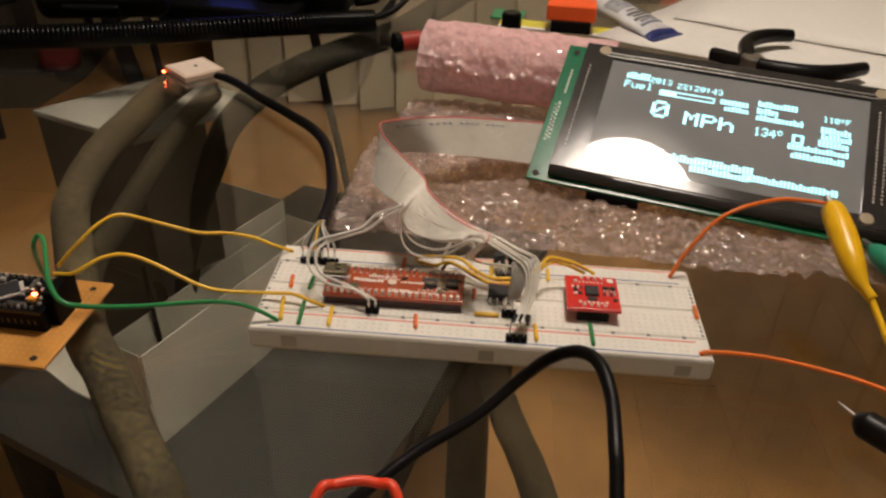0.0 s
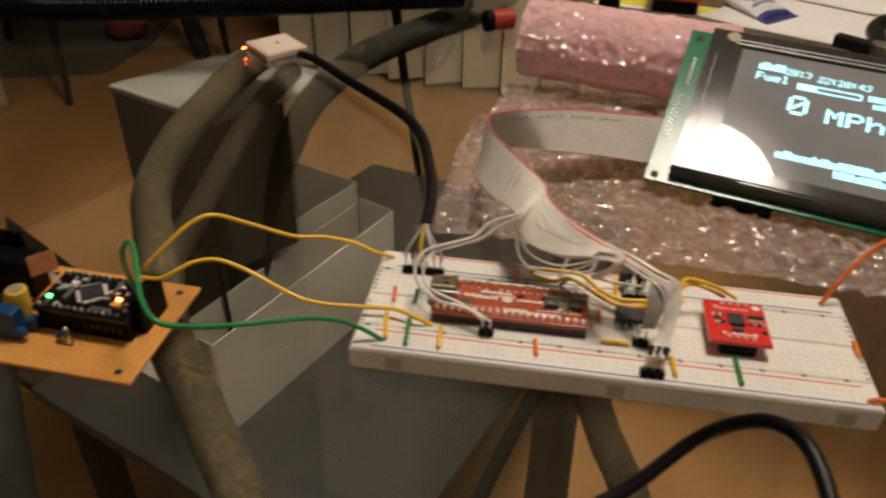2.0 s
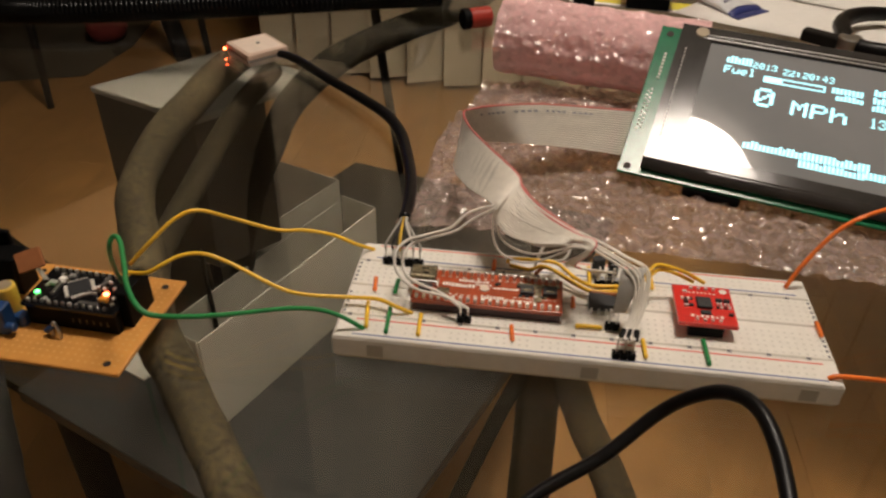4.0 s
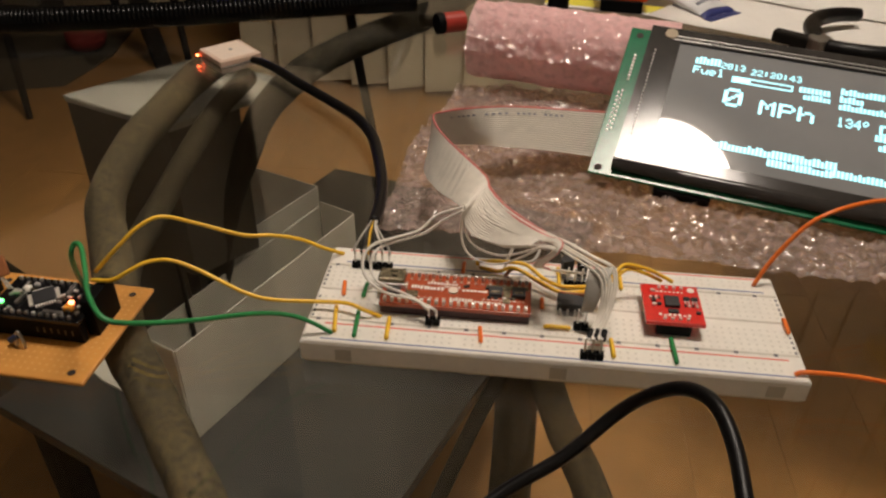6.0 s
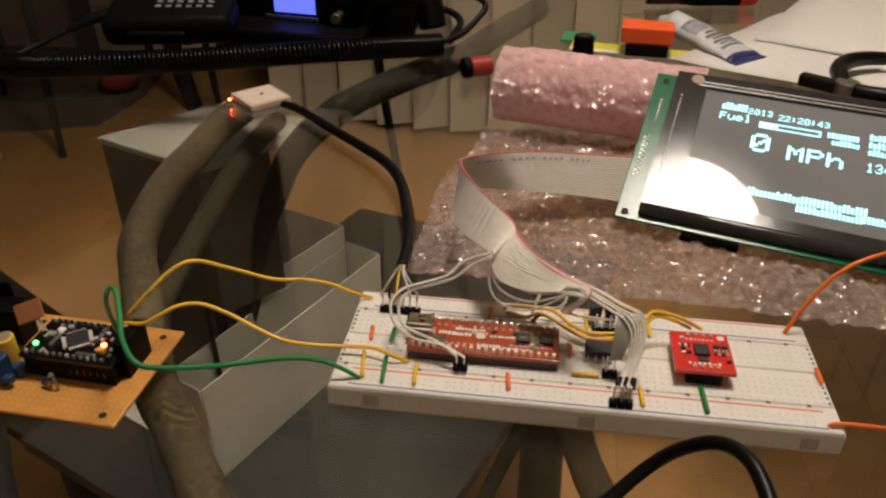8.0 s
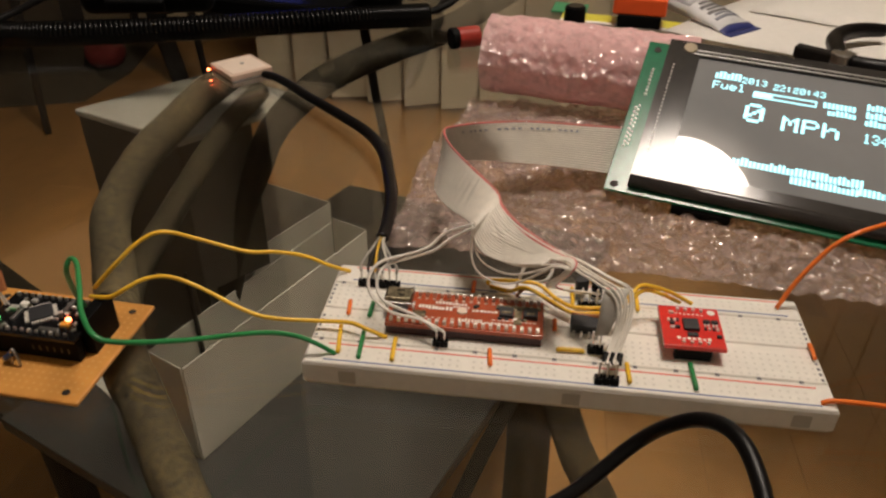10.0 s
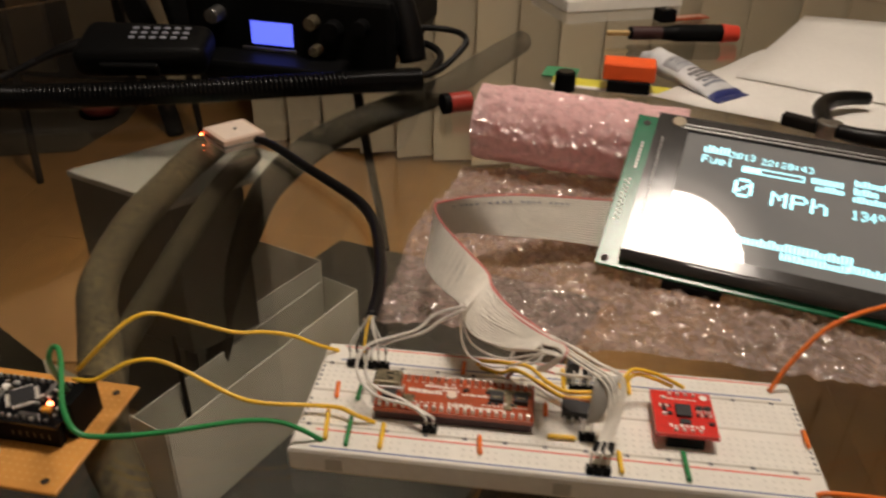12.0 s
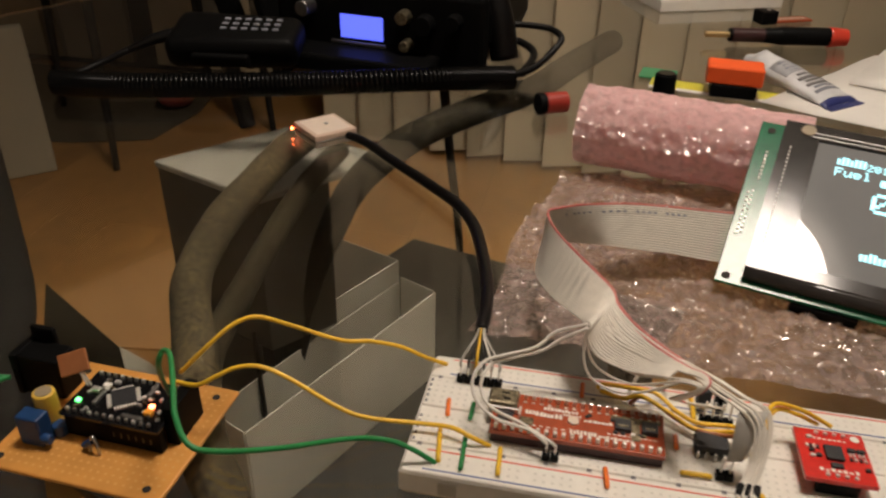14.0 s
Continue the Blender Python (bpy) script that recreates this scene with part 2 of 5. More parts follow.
M["bubble"] = film_mat("bubble_film", (0.76, 0.59, 0.53), 0.59, 0.30, 0.15, 190, 0.4, 0.0050)
M["bubble_pink"] = film_mat("pink_bubble_film", (1.0, 0.68, 0.68), 0.01, 0.22, 0.19, 200, 0.42, 0.0044)


# ---- mesh helpers ----
def mesh(name, bm, material, smooth=True):
    me = bpy.data.meshes.new(name)
    bm.to_mesh(me)
    bm.free()
    for p in me.polygons:
        p.use_smooth = smooth
    me.materials.append(M[material])
    return me


def part(name, bm, material, parent, label="", smooth=False):
    ob = new(name, mesh(name, bm, material, smooth))
    ob.parent = parent
    if label:
        ob["label"] = label
    return ob


def piece(name, me, parent, m):
    ob = new(name, me)
    ob.parent = parent
    ob.matrix_local = m
    return ob


def thing(name, label, category, m=None, group="", kind=""):
    ob = new(name)
    ob.empty_display_size = 0.01
    if m is not None:
        ob.matrix_world = m
    return tagged(ob, label, category, group, kind)


def single(name, bm, material, label, category, group="", kind="", smooth=False, m=None):
    ob = new(name, mesh(name, bm, material, smooth))
    if m is not None:
        ob.matrix_world = m
    return tagged(ob, label, category, group, kind)


def box(x0, x1, y0, y1, z0, z1, bevel=0.0, bm=None, seg=2, m=None):
    fresh = bmesh.new()
    bmesh.ops.create_cube(fresh, size=1.0)
    for v in fresh.verts:
        v.co = Vector((x0 + (v.co.x + 0.5) * (x1 - x0), y0 + (v.co.y + 0.5) * (y1 - y0), z0 + (v.co.z + 0.5) * (z1 - z0)))
    if bevel:
        bmesh.ops.bevel(fresh, geom=fresh.edges[:], offset=bevel, segments=seg, profile=0.5, affect="EDGES")
    if m is not None:
        fresh.transform(m)
    if bm is None:
        return fresh
    join(bm, fresh)
    return bm


def join(bm, other):
    me = bpy.data.meshes.new("tmp")
    other.to_mesh(me)
    other.free()
    bm.from_mesh(me)
    bpy.data.meshes.remove(me)
    return bm


def cyl(p, q, r, r2=None, seg=20, bevel=0.0, bm=None):
    p, q = Vector(p), Vector(q)
    fresh = bmesh.new()
    bmesh.ops.create_cone(fresh, cap_ends=True, segments=seg, radius1=r, radius2=r if r2 is None else r2, depth=(q - p).length)
    if bevel:
        rims = [e for e in fresh.edges if len(e.link_faces) == 2 and any(len(f.verts) > 4 for f in e.link_faces)]
        bmesh.ops.bevel(fresh, geom=rims, offset=bevel, segments=2, profile=0.5, affect="EDGES")
    fresh.transform(Matrix.Translation((p + q) / 2) @ (q - p).to_track_quat("Z", "Y").to_matrix().to_4x4())
    if bm is None:
        return fresh
    return join(bm, fresh)


def smooth_path(points, steps=8):
    """Catmull-Rom through the points."""
    pts = [Vector(p) for p in points]
    pts = [pts[0] * 2 - pts[1]] + pts + [pts[-1] * 2 - pts[-2]]
    out = []
    for i in range(1, len(pts) - 2):
        a, b, c, d = pts[i - 1:i + 3]
        for k in range(steps):
            t = k / steps
            out.append(0.5 * ((2 * b) + (c - a) * t + (2 * a - 5 * b + 4 * c - d) * t * t + (3 * b - a - 3 * c + d) * t ** 3))
    out.append(pts[-2])
    return out


def sweep(points, radius, seg=10, steps=8, bm=None, raw=False, wobble=0.0):
    """A round tube along a smooth line; radius may be a function of 0..1."""
    path = [Vector(p) for p in points] if raw else smooth_path(points, steps)
    bm = bm or bmesh.new()
    n = len(path)
    up = Vector((0.13, 0.21, 0.97))
    rings = []
    side = None
    for i, p in enumerate(path):
        d = (path[min(i + 1, n - 1)] - path[max(i - 1, 0)]).normalized()
        s = d.cross(up) if side is None else side - d * side.dot(d)
        side = s.normalized()
        u = side.cross(d)
        r = radius(i / (n - 1)) if callable(radius) else radius
        if wobble:
            r *= 1 + wobble * noise.noise(p * 90)
        rings.append([bm.verts.new(p + (side * math.cos(a) + u * math.sin(a)) * r) for a in (2 * math.pi * k / seg for k in range(seg))])
    for r0, r1 in zip(rings, rings[1:]):
        for k in range(seg):
            bm.faces.new((r0[k], r0[(k + 1) % seg], r1[(k + 1) % seg], r1[k]))
    bm.faces.new(rings[0])
    bm.faces.new(list(reversed(rings[-1])))
    bmesh.ops.recalc_face_normals(bm, faces=bm.faces[:])
    return bm


def sheet(corner_rows, thick, bm=None):
    """A thin sheet with thickness from a grid of points."""
    bm = bm or bmesh.new()
    rows, cols = len(corner_rows), len(corner_rows[0])
    top = [[bm.verts.new(Vector(p) + Vector((0, 0, thick / 2))) for p in row] for row in corner_rows]
    low = [[bm.verts.new(Vector(p) - Vector((0, 0, thick / 2))) for p in row] for row in corner_rows]
    for i in range(rows - 1):
        for j in range(cols - 1):
            bm.faces.new((top[i][j], top[i][j + 1], top[i + 1][j + 1], top[i + 1][j]))
            bm.faces.new((low[i][j], low[i + 1][j], low[i + 1][j + 1], low[i][j + 1]))
    rim = [(0, j) for j in range(cols)] + [(i, cols - 1) for i in range(1, rows)] + [(rows - 1, j) for j in range(cols - 2, -1, -1)] + [(i, 0) for i in range(rows - 2, 0, -1)]
    for (a, b), (c, d) in zip(rim, rim[1:] + rim[:1]):
        bm.faces.new((top[a][b], low[a][b], low[c][d], top[c][d]))
    bmesh.ops.recalc_face_normals(bm, faces=bm.faces[:])
    return bm


def prism(outline, z0, z1, bevel=0.0):
    bm = bmesh.new()
    lo = [bm.verts.new((x, y, z0)) for x, y in outline]
    hi = [bm.verts.new((x, y, z1)) for x, y in outline]
    bm.faces.new(list(reversed(lo)))
    bm.faces.new(hi)
    for i in range(len(lo)):
        j = (i + 1) % len(lo)
        bm.faces.new((lo[i], lo[j], hi[j], hi[i]))
    bmesh.ops.recalc_face_normals(bm, faces=bm.faces[:])
    if bevel:
        bmesh.ops.bevel(bm, geom=bm.edges[:], offset=bevel, segments=2, profile=0.5, affect="EDGES")
    return bm


def frame_m(origin, ux, uy):
    ux, uy = Vector(ux).normalized(), Vector(uy)
    uz = ux.cross(uy).normalized()
    uy = uz.cross(ux)
    m = Matrix((ux, uy, uz)).transposed().to_4x4()
    m.translation = origin
    return m


# ---- the room ----
RX0, RX1, RY0, RY1 = -2.3, 1.9, -1.15, 1.80
single("floor", box(RX0, RX1, RY0, RY1, FLOOR - 0.05, FLOOR - 0.003), "kraft", "wooden sub-floor under oak planks", "floor", kind="structure")
single("ceiling", box(RX0, RX1, RY0, RY1, CEIL, CEIL + 0.1), "ceiling", "plain painted ceiling", "ceiling", kind="structure")
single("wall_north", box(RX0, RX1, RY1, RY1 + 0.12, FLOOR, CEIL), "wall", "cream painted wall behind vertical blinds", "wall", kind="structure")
# Unseen wall set close behind the camera to throw light on front faces.
single("wall_south", box(RX0, RX1, RY0 - 0.12, RY0, FLOOR, CEIL), "wall_bounce", "unseen white wall added to bounce light onto near sides", "wall", kind="structure")
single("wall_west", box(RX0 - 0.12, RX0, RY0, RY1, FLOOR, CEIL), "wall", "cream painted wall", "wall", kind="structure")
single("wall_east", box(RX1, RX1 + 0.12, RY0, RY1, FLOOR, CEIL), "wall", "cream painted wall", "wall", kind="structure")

lamp = thing("pendant_lamp", "round white pendant lamp hanging over the table, switched on", "lamp", pose(0.152, 0.215, 1.0))
bm = bmesh.new()
bmesh.ops.create_uvsphere(bm, u_segments=40, v_segments=20, radius=0.128)
for v in bm.verts:
    v.co.z *= 0.55
part("globe", bm, "lamp", lamp, "glowing warm white globe", smooth=True)
bm = bmesh.new()
rims = [[bm.verts.new((r * math.cos(a), r * math.sin(a), z)) for a in (2 * math.pi * k / 56 for k in range(56))] for r, z in ((0.125, 0.028), (0.165, 0.022), (0.196, 0.006), (0.199, 0.008), (0.167, 0.027), (0.125, 0.033))]
for r0, r1 in zip(rims, rims[1:] + rims[:1]):
    for k in range(56):
        bm.faces.new((r0[k], r0[(k + 1) % 56], r1[(k + 1) % 56], r1[k]))
bmesh.ops.recalc_face_normals(bm, faces=bm.faces[:])
part("shade", bm, "shade", lamp, "wide dark metal rim", smooth=True)
part("cap", cyl((0, 0, 0.066), (0, 0, 0.10), 0.04, 0.025, seg=28, bevel=0.003), "steel", lamp)
part("cord", cyl((0, 0, 0.098), (0, 0, CEIL - 1.0), 0.0035, seg=10), "iron", lamp)

# vertical blinds in front of the far wall
blinds = thing("vertical_blinds", "beige fabric vertical blinds hanging to the floor", "blinds", pose(0, 1.17, 0, 0, 0, -6))
part("head_rail", box(-0.6, 1.5, -0.02, 0.02, 1.75, 1.79, 0.003), "door_white", blinds)
slat = mesh("slat", box(-0.044, 0.044, -0.0008, 0.0008, FLOOR + 0.012, 1.75), "blind", False)
for i in range(27):
    piece("slat", slat, blinds, pose(-0.42 + 0.072 * i, 0, 0, 0, 0, 24 + 5 * math.sin(i * 2.1)))

# furniture far behind, half lost in the dark
cab = thing("leaning_panel", "off-white board standing on edge on the oak floor", "board", pose(-0.895, 0.940, FLOOR, 0, 0, 43))
part("face", prism([(-0.42, 0.0), (0.02, 0.0), (0.02, 0.018), (-0.42, 0.018)], 0.0, 0.26, 0.004), "door_pale", cab)
part("foot", box(-0.40, 0.0, 0.018, 0.07, 0.0, 0.02, 0.003), "door_white", cab)
low = thing("low_cabinet", "low dark cabinet with narrow beige doors by the wall", "cabinet", pose(0, 1.5, FLOOR))
part("carcass", box(-1.45, -0.68, 0.02, 0.25, 0.0, 0.40, 0.004), "iron", low, "dark frame")
for x0, x1, key, look_of in ((-1.40, -1.235, "door_brown", "brown door"), (-1.225, -1.05, "door_brown", "brown door"), (-0.985, -0.87, "door_beige", "beige door"), (-0.85, -0.70, "door_beige", "beige door")):
    part("door", box(x0, x1, 0.0, 0.02, 0.02, 0.38, 0.003), key, low, look_of)

bm = bmesh.new()
bmesh.ops.create_uvsphere(bm, u_segments=20, v_segments=12, radius=0.045)
for v in bm.verts:
    v.co.z = v.co.z * 0.7 + 0.0315
    v.co += Vector((1, 1, 0)) * 0.006 * noise.noise(v.co * 25)
single("red_pouch", bm, "red_cloth", "small red cloth pouch lying on the oak floor", "pouch", smooth=True, m=pose(-0.83, 1.30, FLOOR + 0.003))

# Flat sheet that makes the far floor darker beyond its near edge.
single("rug", prism([(-1.5, 1.0), (-0.93, 1.07), (-0.79, 1.12), (-0.77, 1.28), (-0.80, 1.48), (-1.5, 1.48)], FLOOR + 0.0003, FLOOR + 0.003, 0.001), "patch_brown", "dark grey-brown flat sheet lying on the oak floor", "rug")
single("wooden_post", sweep([(-0.640, 1.235, FLOOR), (-0.660, 1.243, -0.35), (-0.690, 1.255, -0.23), (-0.715, 1.265, -0.13)], lambda t: 0.017 + 0.003 * t, seg=14), "iron", "dark wooden post leaning on the oak floor", "post", smooth=True)
chair = thing("dining_chair", "dark wooden chair standing on the oak floor behind the table", "chair", pose(-0.80, 1.21, FLOOR, 0, 0, 46.7))
for x, y in ((-0.145, -0.16), (0.145, -0.16), (-0.15, 0.2), (0.15, 0.2)):
    part("leg", sweep([(x * 1.06, y * 1.06, 0), (x, y, 0.2), (x * 0.97, y * 0.97, 0.40)], lambda t: 0.006 + 0.004 * t, seg=12), "iron", chair, smooth=True)
part("seat", box(-0.18, 0.18, -0.19, 0.22, 0.40, 0.43, 0.008), "furn", chair)
part("backrest", box(-0.165, 0.165, 0.19, 0.22, 0.55, 0.85, 0.008), "furn", chair)
for x in (-0.15, 0.15):
    part("back_post", box(x - 0.015, x + 0.015, 0.19, 0.22, 0.42, 0.86, 0.004), "iron", chair)

# ---- coffee table ----
table = thing("coffee_table", "glass-topped coffee table on a stone-textured branching iron base", "table")
bm = prism([(0.10 + 0.62 * math.cos(a), 0.22 + 0.62 * math.sin(a)) for a in (2 * math.pi * k / 96 for k in range(96))], -0.005, 0.0, 0.0008)
top = part("glass_top", bm, "glass", table, "clear glass top")
top.visible_shadow = False
ARC1 = [(-0.139, 0.300, -0.023), (-0.1405, 0.256, -0.020), (-0.1385, 0.211, -0.018), (-0.1375, 0.167, -0.018), (-0.1265, 0.114, -0.018), (-0.105, 0.073, -0.018), (-0.0745, 0.020, -0.018), (-0.058, 0.0, -0.018), (-0.042, -0.020, -0.018),
        (-0.020, -0.047, -0.020), (0.02, -0.095, -0.03), (0.06, -0.13, -0.06)]
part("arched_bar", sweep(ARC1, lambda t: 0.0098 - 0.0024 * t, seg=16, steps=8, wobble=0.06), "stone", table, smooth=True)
# This bar and the next get dimmed iron colours.
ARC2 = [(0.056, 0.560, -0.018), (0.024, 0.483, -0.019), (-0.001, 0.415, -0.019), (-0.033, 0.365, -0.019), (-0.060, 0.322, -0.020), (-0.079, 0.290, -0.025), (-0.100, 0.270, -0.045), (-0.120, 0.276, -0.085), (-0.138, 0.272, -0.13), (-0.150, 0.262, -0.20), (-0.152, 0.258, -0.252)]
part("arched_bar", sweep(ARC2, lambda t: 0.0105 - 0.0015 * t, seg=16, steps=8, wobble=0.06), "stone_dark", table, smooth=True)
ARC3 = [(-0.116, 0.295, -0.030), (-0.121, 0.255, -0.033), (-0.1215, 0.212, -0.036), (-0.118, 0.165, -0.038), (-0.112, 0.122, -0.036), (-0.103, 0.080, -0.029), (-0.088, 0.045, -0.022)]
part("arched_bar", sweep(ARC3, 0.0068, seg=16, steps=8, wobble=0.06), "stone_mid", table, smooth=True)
LEFT = [(-0.60, 0.52, -0.10), (-0.50, 0.41, -0.12), (-0.40, 0.30, -0.13), (-0.32, 0.21, -0.12), (-0.265, 0.135, -0.11), (-0.225, 0.085, -0.11), (-0.195, 0.045, -0.12), (-0.165, 0.005, -0.14), (-0.15, -0.02, -0.252)]
part("arched_bar", sweep(LEFT, 0.0125, seg=16, steps=8, wobble=0.06), "iron", table, smooth=True)
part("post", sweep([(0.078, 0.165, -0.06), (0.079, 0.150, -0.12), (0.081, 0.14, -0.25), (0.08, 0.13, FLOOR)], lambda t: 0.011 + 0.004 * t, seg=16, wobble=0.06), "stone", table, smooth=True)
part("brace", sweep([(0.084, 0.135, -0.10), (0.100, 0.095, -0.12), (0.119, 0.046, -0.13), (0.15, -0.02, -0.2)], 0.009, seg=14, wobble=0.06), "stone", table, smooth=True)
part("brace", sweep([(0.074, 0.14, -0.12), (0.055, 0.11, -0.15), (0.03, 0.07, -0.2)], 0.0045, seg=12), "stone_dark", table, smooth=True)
part("strut", sweep([(-0.069, 0.405, -0.008), (-0.072, 0.46, -0.10), (-0.0735, 0.51, -0.18), (-0.076, 0.554, -0.252)], 0.004, seg=10), "iron", table, smooth=True)
part("lower_shelf", prism([(0.156, 0.491), (-0.130, 0.567), (-0.306, 0.184), (-0.020, 0.062)], -0.264, -0.252, 0.001), "rug", table, "dark grey lower shelf")
part("stretcher_board", prism([(-0.236, 0.268), (-0.345, 0.327), (-0.470, 0.402), (-0.335, 0.202), (-0.303, 0.188)], -0.268, -0.256, 0.001), "stone_dark", table, "dark grey board beside the shelf")
for x, y in ((0.11, 0.46), (-0.12, 0.52), (-0.27, 0.19), (-0.03, 0.09)):
    part("leg", cyl((x, y, FLOOR), (x, y, -0.264), 0.014, seg=16), "stone_dark", table)

# ---- white carton and its flaps under the table ----
def board_between(a, b, z0, z1, thick):
    """An upright board between two points of the plan."""
    a, b = Vector((*a, 0)), Vector((*b, 0))
    d = (b - a).normalized()
    n = Vector((-d.y, d.x, 0)) * thick / 2
    return prism([(a + n).to_2d(), (a - n).to_2d(), (b - n).to_2d(), (b + n).to_2d()], z0, z1, 0.0006)


def open_box(name, label, p, along, across, length, width, z0, z1, back=None):
    ob = thing(name, label, "box", group="boxes on the shelf")
    p, u, w = Vector(p), Vector(along).normalized(), Vector(across).normalized()
    q, r, s = p + u * length, p + w * width, p + u * length + w * width
    part("front", board_between(p, q, z0, z1, 0.0012), "carton_face", ob)
    if back is not None:
        part("back", board_between(r, s, z0, back, 0.0012), "carton_face", ob)
    part("end", board_between(p + w * 0.0015, r - w * 0.0015, z0, z1, 0.0012), "carton_face", ob)
    if back is not None:
        part("end", board_between(q + w * 0.0015, s - w * 0.0015, z0, z1, 0.0012), "carton_face", ob)
    part("bottom", prism([p.to_tuple(), q.to_tuple(), s.to_tuple(), r.to_tuple()], z0, z0 + 0.002), "carton_face" if back is not None else "carton_shade", ob)
    return ob


SHELF = -0.252
open_box("open_carton", "narrow open white carton standing on the dark shelf", (-0.060, 0.346), (-0.418, -0.908), (-0.908, 0.418), 0.197, 0.037, SHELF, -0.167, -0.172)
# Back and near end are left out so the inside reads dark.
open_box("open_carton", "wide white carton without back and near end, on the dark shelf", (-0.0995, 0.382), (-0.45, -0.893), (-0.93, 0.36), 0.118, 0.085, SHELF, -0.165)
single("stick", sweep([(-0.1550, 0.2209, SHELF + 0.002), (-0.1551, 0.2206, -0.19), (-0.1552, 0.2200, -0.131)], lambda t: 0.0022 - 0.0008 * t, seg=10), "stone_dark", "thin dark stick standing upright in the narrow carton", "stick", smooth=True)
carton = thing("carton", "closed white carton with sides coloured as shade, on the dark shelf", "box", group="boxes on the shelf")
quad = [(-0.239, 0.275), (-0.152, 0.240), (-0.088, 0.318), (-0.175, 0.353)]
part("body", prism([(-0.239, 0.275), (-0.163, 0.2445), (-0.168, 0.272), (-0.225, 0.325)], SHELF, -0.163, 0.001), "carton_shade", carton, "white sides coloured dark as shade")
# Block added under the lid to fill the dark area there.
part("sleeve", prism([(-0.239, 0.275), (-0.154, 0.2415), (-0.120, 0.283), (-0.175, 0.345)], -0.163, -0.047, 0.001), "carton_shade", carton, "wider added upper part coloured dark as shade")
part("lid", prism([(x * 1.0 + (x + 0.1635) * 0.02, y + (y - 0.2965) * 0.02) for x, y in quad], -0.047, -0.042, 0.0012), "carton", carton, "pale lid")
single("card_sheet", prism([(-0.338, 0.320), (-0.300, 0.305), (-0.242, 0.270), (-0.205, 0.225), (-0.215, 0.206), (-0.234, 0.214), (-0.274, 0.240)], SHELF, SHELF + 0.002, 0.0005), "carton_face", "pale folded card lying flat on the shelf", "card")
flat = [(-0.632, 0.593), (-0.532, 0.776), (-0.390, 0.529), (-0.500, 0.513)]
single("cardboard_sheet", prism(flat, FLOOR, FLOOR + 0.004, 0.001), "kraft", "flat brown cardboard lying on the oak floor", "card")


# ---- breadboard ----
BH = 0.0098
board = thing("breadboard", "white solderless breadboard with red and blue rail lines on the glass", "breadboard")
bm = box(0, 0.165, 0, 0.0546, 0.0012, BH - 0.0006, 0.0007)
for y0, y1 in ((0.0003, 0.0112), (0.0121, 0.0259), (0.0287, 0.0425), (0.0434, 0.0543)):
    part("strip", box(0.0006, 0.1644, y0, y1, 0.0085, BH, 0.0004, seg=1), "abs_white", board)
part("body", bm, "abs_white", board)
part("foam_backing", box(0.001, 0.164, 0.001, 0.0536, 0, 0.0012), "foam", board)
# Tab recesses are flush blocks; their shade is in the colour.
for x in (0.012, 0.083, 0.152):
    part("locking_tab", box(x, x + 0.0055, -0.0003, 0.0003, 0.0022, 0.0070, 0.0001), "groove", board)
P = 0.00254
# Holes are flat tinted squares; the shade inside them is only colour.
holes = bmesh.new()
hole_rows = [(0.0135 + k * P, 63, 0.0039, False) for k in range(5)] + [(0.0309 + k * P, 63, 0.0039, False) for k in range(5)]
hole_rows += [(y, 50, 0.009, True) for y in (0.0043, 0.0069, 0.0477, 0.0503)]
for y, count, x0, grouped in hole_rows:
    for i in range(count):
        x = x0 + P * (i + (i // 5 if grouped else 0))
        s = 0.00042
        vs = [holes.verts.new((x + a * s, y + b * s, BH + 0.00006)) for a, b in ((-1, -1), (1, -1), (1, 1), (-1, 1))]
        holes.faces.new(vs)
hole_ob = part("contact_hole", holes, "hole", board)
hole_ob["kind"] = "stuff"
for y, key in ((0.0096, "rail_red"), (0.0019, "rail_blue"), (0.0528, "rail_red"), (0.0452, "rail_blue")):
    part("rail_line", box(0.0068, 0.1600, y - 0.00028, y + 0.00028, BH, BH + 0.00006), key, board)
marks = bmesh.new()
for k in range(5):
    for y0 in (0.0135, 0.0309):
        for x in (0.0016, 0.1632):
            box(x - 0.0004, x + 0.0004, y0 + k * P - 0.0006, y0 + k * P + 0.0006, BH, BH + 0.00006, bm=marks)
for i in range(0, 63, 5):
    x = 0.0039 + P * i
    for y in (0.01165, 0.0430):
        box(x - 0.0007, x + 0.0007, y - 0.0006, y + 0.0006, BH, BH + 0.00006, bm=marks)
part("printed_mark", marks, "ink", board)["kind"] = "stuff"


def wire(name, points, radius, key, label, category="wire", group="", steps=8):
    return single(name, sweep(points, radius, seg=10, steps=steps), key, label, category, group, smooth=True)


def staple(a, b, key, colour):
    """A short solid-core jumper bridging two holes."""
    a, b = Vector((*a, BH)), Vector((*b, BH))
    d = (b - a).normalized() * 0.0011
    up = Vector((0, 0, 0.0011))
    ob = thing("jumper_wire", f"short {colour} jumper wire pushed into the breadboard", "jumper wire", group="jumpers on the breadboard")
    part("insulation", sweep([a + d * 0.4 + up * 0.6, a + d + up, b - d + up, b - d * 0.4 + up * 0.6], 0.00075, seg=10, steps=4), key, ob, smooth=True)
    for p, s in ((a, 1), (b, -1)):
        part("bare_end", cyl(p - up * 0.5, p + up * 0.7 + d * 0.4 * s, 0.0003, seg=8), "metal", ob)


